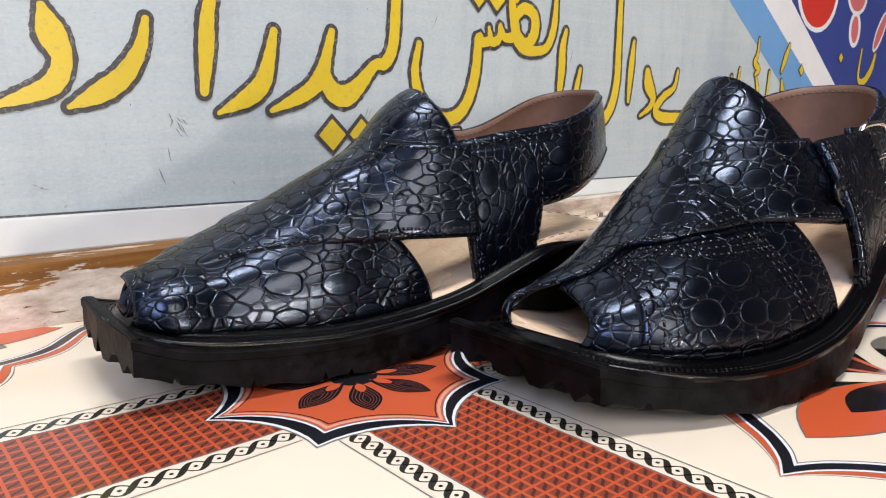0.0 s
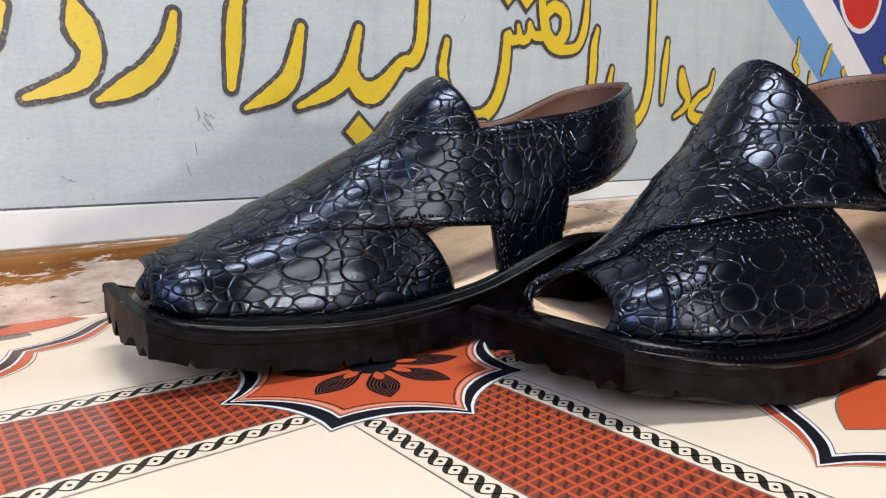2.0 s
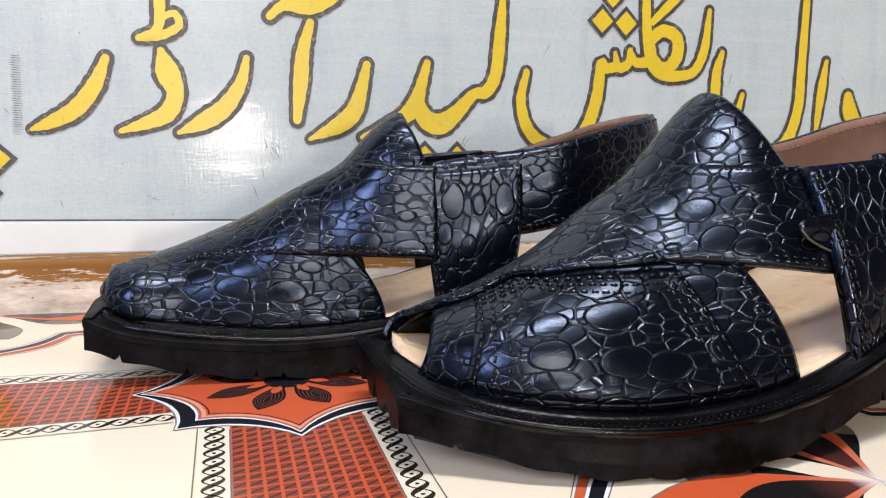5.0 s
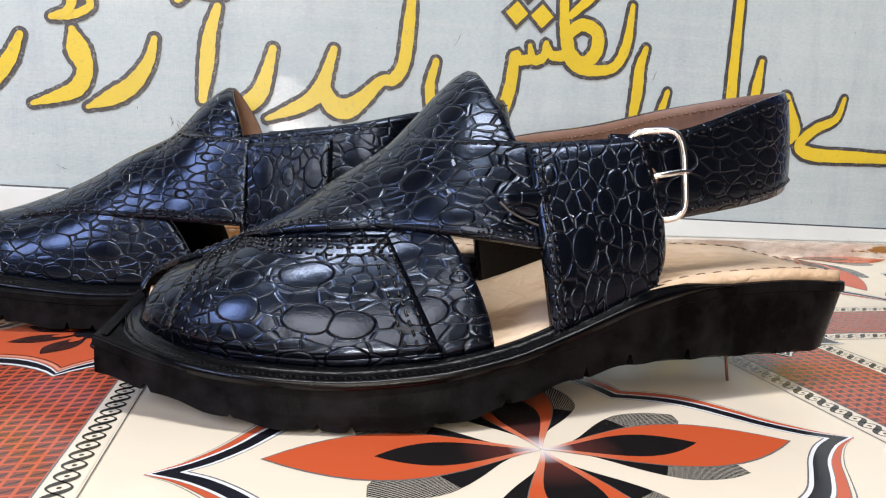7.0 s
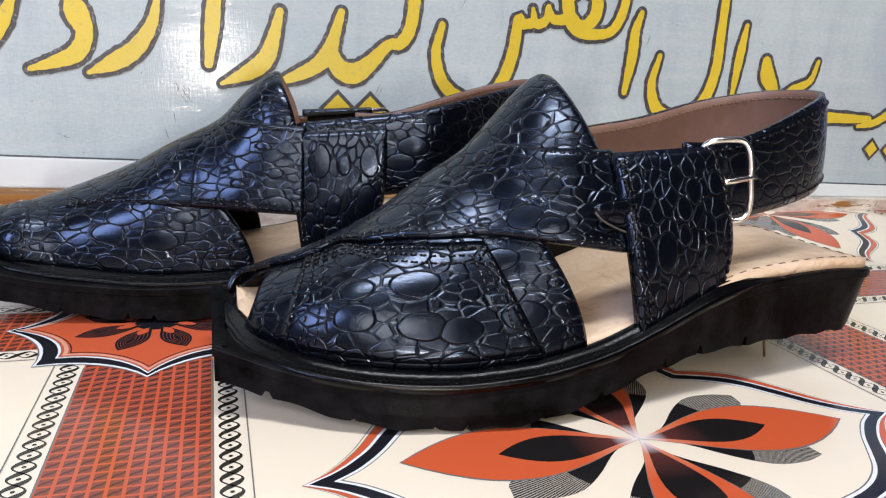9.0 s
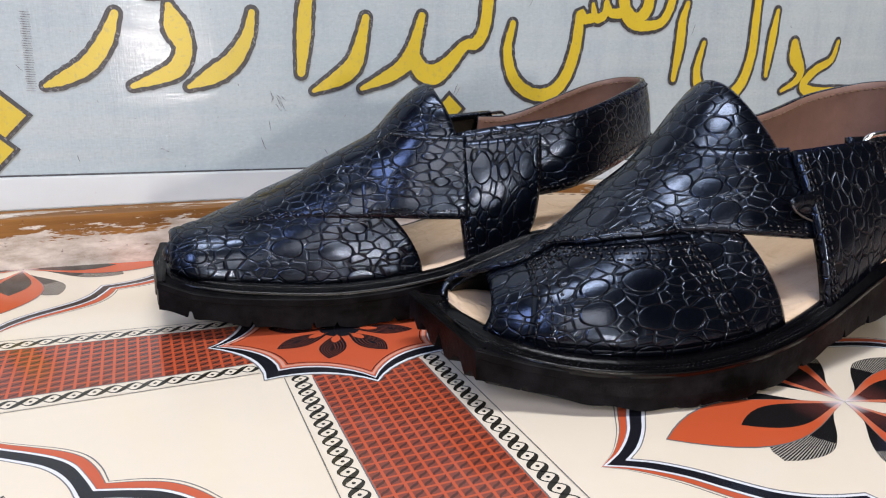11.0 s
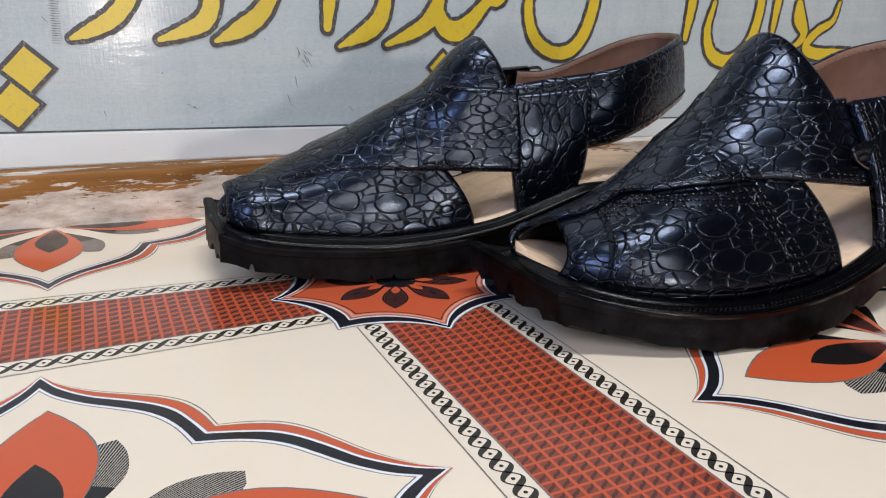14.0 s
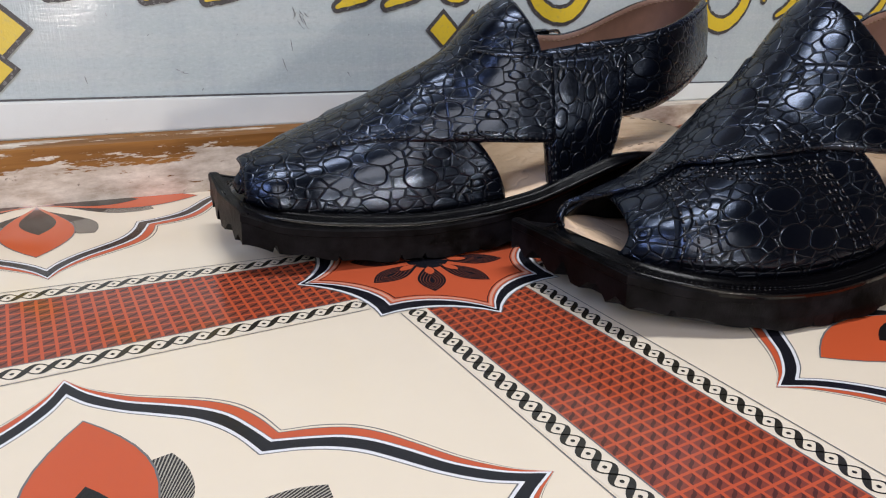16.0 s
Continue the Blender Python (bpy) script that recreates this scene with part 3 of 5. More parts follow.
plank = tagged(part("baseboard", bm, WOOD), "worn brown wooden plank with peeling cream paint at the wall's foot", "plank", kind="structure")

# sign board with its white strip
bm = bmesh.new()
for v in box(bm, (-1.1, WALL, 0.0490), (1.5, WALL + 0.02, 0.62)):
    v.co.z -= 0.031 * v.co.x if v.co.z < 0.3 else 0
sign = tagged(part("sign_board", bm, BOARD), "grey-white painted sign board with yellow hand-painted lettering", "sign")
bm = bmesh.new()
for v in box(bm, (-1.1, WALL - 0.0035, 0.0305), (1.5, WALL + 0.02, 0.0481)):
    v.co.z -= (0.031 if v.co.z > 0.04 else 0.0190) * v.co.x
bmesh.ops.bevel(bm, geom=[e for e in bm.edges if all(v.co.y < WALL for v in e.verts)], offset=0.001, segments=2, affect="EDGES")
part("bottom_strip", bm, STRIP, sign, "white painted strip along the lower edge")
bm = bmesh.new()
for v in box(bm, (-1.1, WALL - 0.0006, 0.0481), (1.5, WALL + 0.019, 0.0492)):
    v.co.z -= 0.031 * v.co.x
part("joint", bm, OUTLINE, sign, "dark joint above the strip")

film_step = [0]
BRUSH = np.random.default_rng(7)


def stroke_mesh(strokes, grow, depth):
    """Brush strokes on the sign: rows of x, z, half width in millimetres, as one mesh with round ends."""
    verts, faces = [], []
    for st in strokes:
        p = spline(st, 8) / 1000.0
        c = p[:, :2]
        half = np.maximum(p[:, 2] * 1.08, 0.00012) + grow
        if grow > 0:
            half = half + BRUSH.uniform(-0.00030, 0.00030, len(half))
        d = np.gradient(c, axis=0)
        d /= np.linalg.norm(d, axis=1)[:, None] + 1e-9
        nrm = np.stack((-d[:, 1], d[:, 0]), 1)
        film_step[0] += 1
        lift = depth + 0.00004 * (film_step[0] % 5)
        n, base = len(c), len(verts)
        wob = 0.00018 * np.sin(np.arange(n) * 1.7 + film_step[0]) * np.minimum(1, half / 0.0015)
        for k in range(n):
            y = WALL - lift - 0.0001 * k / n
            for sgn in (1, -1):
                q = c[k] + nrm[k] * sgn * (half[k] + wob[k])
                verts.append((q[0], y, q[1]))
        faces += [(base + 2 * k, base + 2 * k + 1, base + 2 * k + 3, base + 2 * k + 2) for k in range(n - 1)]
        for k, sgn in ((0, -1), (n - 1, 1)):
            ring = []
            for a in np.linspace(-math.pi / 2, math.pi / 2, 9):
                q = c[k] + (d[k] * sgn * math.cos(a) + nrm[k] * math.sin(a)) * (half[k])
                ring.append(len(verts))
                verts.append((q[0], WALL - lift - 0.00012 - 0.0001 * k / n, q[1]))
            faces.append(tuple(ring))
    return verts, faces


def letter(*strokes, outline=0.0028, fill=YELLOW, name="painted_letter"):
    v, f = stroke_mesh(strokes, 0.0, 0.0008)
    ob = link(name, v, f, fill, sign, smooth=False)
    v, f = stroke_mesh(strokes, outline, 0.0003)
    link("outline", v, f, OUTLINE, ob, smooth=False)
    return ob


def diamonds(*spots, outline=0.0026):
    """Square dots standing on a corner: x, z, half diagonal in millimetres."""
    for i, (x, z, r) in enumerate(spots):
        out = []
        for grow, y in ((0.0, 0.0010), (outline * 1.4, 0.0006)):
            q = r / 1000 + grow
            k = 0.12 * q
            pts = [(q, 0), (k, q - k), (0, q), (-k, q - k), (-q, 0), (-q + k, -k), (0, -q), (q - k, -k)]
            out.append([(x / 1000 + a, WALL - y - 0.00012 * i, z / 1000 + b) for a, b in pts])
        ob = link("painted_dot", out[0], [tuple(range(8))], YELLOW, sign, smooth=False)
        link("outline", out[1], [tuple(range(8))], OUTLINE, ob, smooth=False)


# the sign's lettering, right to left in the script, listed here along the wall
letter([(-140, 150, 2), (-147, 134, 4), (-158, 120, 4.4), (-172, 112, 3.4), (-182, 108, 1.2)])
letter([(-109, 155, 2), (-106, 143, 6.3), (-102, 130, 4.6), (-107, 118, 4.8), (-119, 112, 3.6), (-134, 107, 1.4)],
       [(-107, 205, 2.4), (-108, 186, 3), (-110, 168, 2.6), (-121, 162, 1.8)],
       [(-119, 162, 1.8), (-108, 164, 2.4), (-98, 170, 2.2), (-100, 177, 2), (-107, 174, 1.6), (-112, 166, 1.5)])
letter([(-59, 152, 1.9), (-63, 137, 3.4), (-73, 122, 4.9), (-86, 113, 4.8), (-101, 106, 1.2)])
letter([(-19, 175, 2.4), (-24, 157, 3.8), (-26, 139, 4.4), (-29, 114, 2.4)],
       [(-44, 178, 2.2), (-35, 185, 3.2), (-20, 187, 6.6), (-7, 192, 5.6), (6, 201, 3.2)])
letter([(17, 150, 2.4), (13, 134, 3.8), (8, 120, 5.2), (-2, 111, 5), (-21, 102, 1.2)])
letter([(58, 152, 2.4), (53, 135, 3.8), (49, 124, 5.4), (41, 116, 4.6), (30, 110, 3.8), (13, 103, 1.4)],
       [(51, 126, 4), (57, 115, 5.8), (67, 112, 6.6), (78, 119, 5), (91, 132, 3.4), (100, 134, 4), (107, 146, 4), (110, 173, 3.8), (112, 198, 2)])
diamonds((56, 87, 10.4), (79, 87, 10))
letter([(130, 148, 2.2), (126, 128, 3.3), (132, 108, 4), (147, 97, 4.2), (164, 97, 4.6), (177, 109, 4.4), (185, 131, 4.2), (188, 155, 3.6), (191, 152, 3.4), (199, 153, 3.4)],
       [(199, 163, 1.5), (202, 153, 3.2), (210, 156, 3), (211, 166, 1.5), (216, 157, 3.2), (231, 158, 3.8)],
       [(223, 218, 3), (224, 185, 3.4), (227, 168, 4.6), (231, 155, 4.6), (240, 149, 4.4), (253, 148, 3.6), (266, 152, 3.4), (274, 168, 3.4), (277, 196, 1.8)],
       [(229, 186, 2.4), (245, 201, 3.4), (259, 215, 3)],
       [(227, 172, 3.6), (238, 180, 4.2), (250, 175, 4.4), (250, 161, 4.6), (240, 153, 4), (230, 160, 3.4)])
diamonds((196, 203, 8.6), (188, 185, 8.4), (207, 184, 8.6))
letter([(290, 166, 2), (286, 152, 3.6), (285, 132, 4), (281, 106, 2.2)])
letter([(310, 135, 1.9), (305, 112, 3.4), (313, 93, 4.6), (334, 87, 4.8), (354, 100, 4.6), (363, 125, 4.2), (364, 154, 3.8), (365, 207, 3)])
letter([(388, 162, 1.9), (385, 139, 3.8), (382, 108, 2)])
letter([(412, 135, 4), (415, 123, 6.6), (423, 111, 4.2), (418, 102, 3), (402, 94, 1.3)])
letter([(465, 137, 1.7), (459, 121, 2.8), (441, 112, 3.6), (428, 99, 4.2), (441, 92, 4.8), (480, 91, 4.4), (530, 90, 3)])
letter([(574, 134, 1.6), (564, 108, 3.6), (551, 95, 3.4), (536, 87, 3.0), (519, 84, 1.6)])
diamonds((539, 64, 7.0), (560, 63, 7.0))
diamonds((-207, 91, 12.6), (-216, 71, 12.6))
letter([(591, 143, 1.4), (588, 126, 2.4)], outline=0.0018)
letter([(632, 177, 1.4), (630, 160, 2.2), (625, 150, 3.4), (635, 143, 3.0), (627, 137, 1.8)], [(630, 134, 1.6), (635, 121, 3.2), (633, 106, 2.4)], outline=0.0018)
letter([(662, 141, 1.6), (659, 108, 2.2)], outline=0.0020)
letter([(710, 174, 1.8), (701, 158, 4.0), (692, 142, 1.8)], [(695, 132, 1.6), (700, 118, 4.2), (712, 106, 2.4)], outline=0.0018)
diamonds((747, 145, 6.5), (865, 164, 7.0), outline=0.0016)
letter([(936, 178, 1.8), (932, 140, 3.2), (952, 134, 4.6), (976, 150, 5.6), (988, 172, 3.0)], outline=0.0018)

def scuffs(*rows):
    """Short dark scrapes on the sign: x, z, length, lean in millimetres."""
    for x, z, ln, lean in rows:
        v, f = stroke_mesh([[(x, z, 0.03), (x + lean * 0.3, z - ln * 0.3, 0.22), (x + lean * 0.6, z - ln * 0.7, 0.14), (x + lean, z - ln, 0.03)]], 0.0, 0.0002)
        link("scuff", v, f, SCUFF, sign, smooth=False)


scuffs((-50, 102, 5, 2), (-48, 99, 4, -2), (-46, 100, 3, 3), (-52, 83, 7, 1), (-122, 68, 2, 5), (-119, 66, 1, 4), (-196, 120, 3, 3), (-170, 66, 4, 1),
       (330, 60, 2, 4), (445, 55, 3, 1), (148, 168, 8, -5), (152, 70, 4, 2), (300, 150, 9, -4), (405, 150, 2, 2), (-15, 62, 3, 2), (462, 130, 2, 3), (385, 70, 3, 2))

scuffs(*[(-190.5 + 0.4 * math.sin(k * 1.3) - k * 0.05, 150 - k * 1.35, 0.3, 5.0) for k in range(34)])
fleck = random.Random(11)
scuffs(*[(fleck.uniform(-215, 470), fleck.uniform(54, 190), fleck.uniform(0.5, 1.6), fleck.uniform(-1.2, 1.2)) for _ in range(26)])
scuffs((-46, 98, 6, 3), (-44, 96, 7, 4), (-47, 94, 5, 4), (-43, 99, 3, 3), (86, 105, 9, -5), (88, 103, 6, -4), (-58, 72, 8, 3))

# the coloured corner of the sign


def flat(name, pts, depth, mat, label=""):
    ob = link(name, [(x / 1000, WALL - depth, z / 1000) for x, z in pts], [tuple(range(len(pts)))], mat, sign, label, smooth=False)
    return ob


flat("navy_field", [(704, 226), (850, 132), (977, 50), (1500, 50), (1500, 620), (93, 620)], 0.00012, NAVY, "navy blue painted corner")
flat("blue_stripe", [(558, 213), (675, 140), (819, 50), (912, 50), (779, 131), (633, 220), (100, 545), (26, 545)], 0.00016, SKY_BLUE, "light blue painted stripe")
flat("white_stripe", [(633, 220), (779, 131), (912, 50), (977, 50), (850, 132), (704, 226), (209, 545), (100, 545)], 0.00018, SIGN_WHITE, "white painted stripe")


def oval(cx, cz, rx, rz, lean=0.0, n=24):
    return [(cx + rx * math.cos(a) + lean * math.sin(a), cz + rz * math.sin(a)) for a in np.linspace(0, 2 * math.pi, n, endpoint=False)]


flat("white_ring", oval(780, 246, 62, 54), 0.00022, SIGN_WHITE)
flat("red_disc", oval(780, 246, 54, 48), 0.00026, SIGN_RED, "red painted disc with a white rim")
flat("white_rim", oval(905, 203, 20, 24), 0.00022, SIGN_WHITE)
flat("red_drop", oval(905, 203, 12, 18), 0.00026, SIGN_PINK)
flat("white_rim", oval(905, 246, 34, 24), 0.00023, SIGN_WHITE)
flat("red_drop", oval(905, 246, 27, 19), 0.00027, SIGN_PINK)
flat("white_rim", oval(1000, 206, 16, 30, 18), 0.00022, SIGN_WHITE)
flat("red_drop", oval(1000, 206, 11, 26, 18), 0.00026, SIGN_PINK)

# the wall stands slightly askew to the sheet
WALL_TURN = Matrix.Translation((-0.05, WALL, 0)) @ Matrix.Rotation(radians(0.8), 4, "Z") @ Matrix.Translation((0.05, -WALL, 0))
for ob in (sign, plank, wall_north):
    ob.matrix_world = WALL_TURN

# ---------------------------------------------------------------- the sandals
# Own axes of a left sandal: x from toe to heel, y towards the inner side, z up; metres.
LENGTH = 0.270


def sole_top(x):
    return curve([0, 0.02, 0.045, 0.075, 0.10, 0.125, 0.15, 0.18, 0.205, 0.24, 0.270],
                 [0.0262, 0.0205, 0.0172, 0.0158, 0.0175, 0.0219, 0.0292, 0.0392, 0.0432, 0.0442, 0.0425], x)


def sole_bottom(x):
    return curve([0, 0.02, 0.045, 0.065, 0.09, 0.11, 0.125, 0.15, 0.18, 0.21, 0.270],
                 [0.0118, 0.0072, 0.0022, 0.0, 0.0, 0.0018, 0.0052, 0.0122, 0.0165, 0.0160, 0.0150], x)


def sole_outer(x):
    y = curve([0, 0.012, 0.03, 0.055, 0.08, 0.105, 0.13, 0.155, 0.18, 0.21, 0.24, 0.270],
              [-0.0360, -0.0410, -0.0500, -0.0590, -0.0635, -0.0655, -0.0640, -0.0605, -0.0565, -0.0505, -0.0455, -0.0415], x)
    return heel_round(x, y)


def flare(x):
    """How far the outer side of the tread stands out below its upper edge."""
    return 0.0015 * smooth_step(0.015, 0.05, x) * (1 - smooth_step(0.10, 0.15, x))


def sole_inner(x):
    y = curve([0, 0.012, 0.03, 0.06, 0.09, 0.12, 0.15, 0.18, 0.22, 0.25, 0.270],
              [0.0335, 0.0352, 0.0365, 0.0375, 0.0380, 0.0370, 0.0350, 0.0320, 0.0320, 0.0310, 0.0290], x)
    return heel_round(x, y)


def heel_round(x, y):
    q = np.clip((np.asarray(x) - (LENGTH - 0.012)) / 0.012, 0, 1)
    return y * (0.86 + 0.14 * np.sqrt(1 - q * q * 0.999))


def solid_between(xs, lo_y, hi_y, top, bottom, across=10):
    """Closed body whose plan is bounded by two lines over x."""
    verts, faces = [], []
    n, m = len(xs), across + 1
    for layer in (top, bottom):
        for i, x in enumerate(xs):
            for j in range(m):
                verts.append((x, lo_y[i] + (hi_y[i] - lo_y[i]) * j / across, layer[i] if np.ndim(layer[i]) == 0 else layer[i][j]))
    k = n * m
    for i in range(n - 1):
        for j in range(across):
            a = i * m + j
            faces.append((a, a + m, a + m + 1, a + 1))
            faces.append((k + a, k + a + 1, k + a + m + 1, k + a + m))
        for j, flip in ((0, False), (across, True)):
            a = i * m + j
            q = (a, k + a, k + a + m, a + m)
            faces.append(q[::-1] if flip else q)
    for i, flip in ((0, True), (n - 1, False)):
        for j in range(across):
            a = i * m + j
            q = (a, k + a, k + a + 1, a + 1)
            faces.append(q[::-1] if flip else q)
    return verts, faces


def base_outer(x):
    """Where the upper meets the welt, outer side."""
    return curve([0.0085, 0.010, 0.014, 0.022, 0.035, 0.055, 0.08, 0.11, 0.14, 0.17, 0.20, 0.22],
                 [-0.007, -0.0155, -0.0255, -0.0350, -0.0445, -0.0525, -0.0570, -0.0590, -0.0570, -0.0530, -0.0495, -0.0470], x)


def base_inner(x):
    return curve([0.0085, 0.010, 0.014, 0.022, 0.035, 0.055, 0.08, 0.11, 0.14, 0.17, 0.20],
                 [0.0110, 0.0145, 0.0185, 0.0222, 0.0245, 0.0265, 0.0285, 0.0295, 0.0310, 0.0315, 0.0310], x)


def crown(x):
    return curve([0.0085, 0.0105, 0.014, 0.022, 0.034, 0.052, 0.066, 0.079, 0.098, 0.110, 0.119, 0.126, 0.145],
                 [0.0290, 0.0370, 0.0415, 0.0458, 0.0505, 0.0590, 0.0670, 0.0760, 0.0885, 0.1010, 0.1110, 0.1170, 0.1225], x)


SECTION = 61
STATIONS = np.concatenate((np.linspace(0.0085, 0.03, 26), np.linspace(0.0315, 0.145, 70)))


def make_form():
    """Foot form: for each station a row of points from the outer base over the crown to the inner base."""
    rows = []
    th = np.linspace(0, math.pi, SECTION)
    for x in STATIONS:
        n = float(curve([0.008, 0.045, 0.075, 0.10, 0.145], [2.5, 2.2, 1.75, 1.45, 1.42], x))
        yo, yi = float(base_outer(x)) + 0.0022, float(base_inner(x)) - 0.0022
        zb, h = float(sole_top(x)) + 0.0030, float(crown(x)) - 0.0046 * float(smooth_step(0.0085, 0.016, x))
        c, w = (yo + yi) / 2, (yi - yo) / 2
        cs, sn = np.cos(th), np.sin(th)
        y = c - w * np.sign(cs) * np.abs(cs) ** (2 / n)
        z = zb + (h - zb) * np.abs(sn) ** (2 / n)
        p = np.stack((np.full(SECTION, x), y, z), 1)
        length = np.concatenate(([0], np.cumsum(np.linalg.norm(np.diff(p, axis=0), axis=1))))
        even = np.linspace(0, length[-1], SECTION)
        p = np.stack([np.interp(even, length, p[:, k]) for k in range(3)], 1)
        for _ in range(14):
            p[1:-1] = 0.5 * p[1:-1] + 0.25 * (p[:-2] + p[2:])
        p[:, 2] += (h - p[:, 2].max()) * np.clip((p[:, 2] - zb) / (p[:, 2].max() - zb), 0, 1)
        lean = 0.0125 * float(smooth_step(0.035, 0.095, x))
        p[:, 1] += lean * np.clip((p[:, 2] - zb) / (h - zb), 0, 1) ** 1.3
        rows.append(p)
    form = np.array(rows)
    du = np.gradient(form, axis=0)
    dv = np.gradient(form, axis=1)
    nrm = np.cross(du, dv)
    nrm /= np.linalg.norm(nrm, axis=2)[:, :, None] + 1e-12
    if nrm[40, SECTION // 2, 2] < 0:
        nrm = -nrm
    return form, nrm


FORM, FORM_N = make_form()


def on_form(x, f, lift=0.0):
    """Point of the form at x, at the fraction f of its girth (0 outer base, 1 inner base), lifted off it."""
    i = np.interp(x, STATIONS, np.arange(len(STATIONS)))
    j = np.clip(f, 0, 1) * (SECTION - 1)
    i0, j0 = int(min(i, len(STATIONS) - 2)), int(min(j, SECTION - 2))
    a, b = i - i0, j - j0
    def mix(g):
        return (g[i0, j0] * (1 - a) * (1 - b) + g[i0 + 1, j0] * a * (1 - b) + g[i0, j0 + 1] * (1 - a) * b + g[i0 + 1, j0 + 1] * a * b)
    return mix(FORM) + mix(FORM_N) * lift


def girth_at(x, z, inner=False):
    """Fraction of the girth at which the form reaches the height z on that side."""
    pos = float(np.interp(x, STATIONS, np.arange(len(STATIONS))))
    k = int(min(pos, len(STATIONS) - 2))
    found = []
    for col in (FORM[k], FORM[k + 1]):
        top = int(np.argmax(col[:, 2]))
        js = np.arange(SECTION - 1, top - 1, -1) if inner else np.arange(0, top + 1)
        found.append(float(np.interp(z, np.maximum.accumulate(col[js, 2]), js)) / (SECTION - 1))
    return found[0] + (found[1] - found[0]) * (pos - k)


def shell(grid, normals, thick):
    """Closed leather piece from a grid of points: the skin, a lining thick below it, and rounded rims."""
    n, m = grid.shape[:2]
    edge = np.minimum(np.minimum(np.arange(n)[:, None], np.arange(n)[::-1, None]), np.minimum(np.arange(m)[None, :], np.arange(m)[None, ::-1]))
    drop = np.where(edge == 0, 0.0009, 0.0)[:, :, None]
    outer = grid - normals * drop
    inner = grid - normals * (thick - drop * 0.4)
    verts = [tuple(v) for v in outer.reshape(-1, 3)] + [tuple(v) for v in inner.reshape(-1, 3)]
    faces, k = [], n * m
    for i in range(n - 1):
        for j in range(m - 1):
            a = i * m + j
            faces.append((a, a + 1, a + m + 1, a + m))
            faces.append((k + a, k + a + m, k + a + m + 1, k + a + 1))
    ring = [j for j in range(m)] + [i * m + m - 1 for i in range(1, n)] + [(n - 1) * m + j for j in range(m - 2, -1, -1)] + [i * m for i in range(n - 2, 0, -1)]
    for a, b in zip(ring, ring[1:] + ring[:1]):
        faces.append((b, a, k + a, k + b))
    return verts, faces, n * m


def grid_normals(g):
    nrm = np.cross(np.gradient(g, axis=0), np.gradient(g, axis=1))
    return nrm / (np.linalg.norm(nrm, axis=2)[:, :, None] + 1e-12)


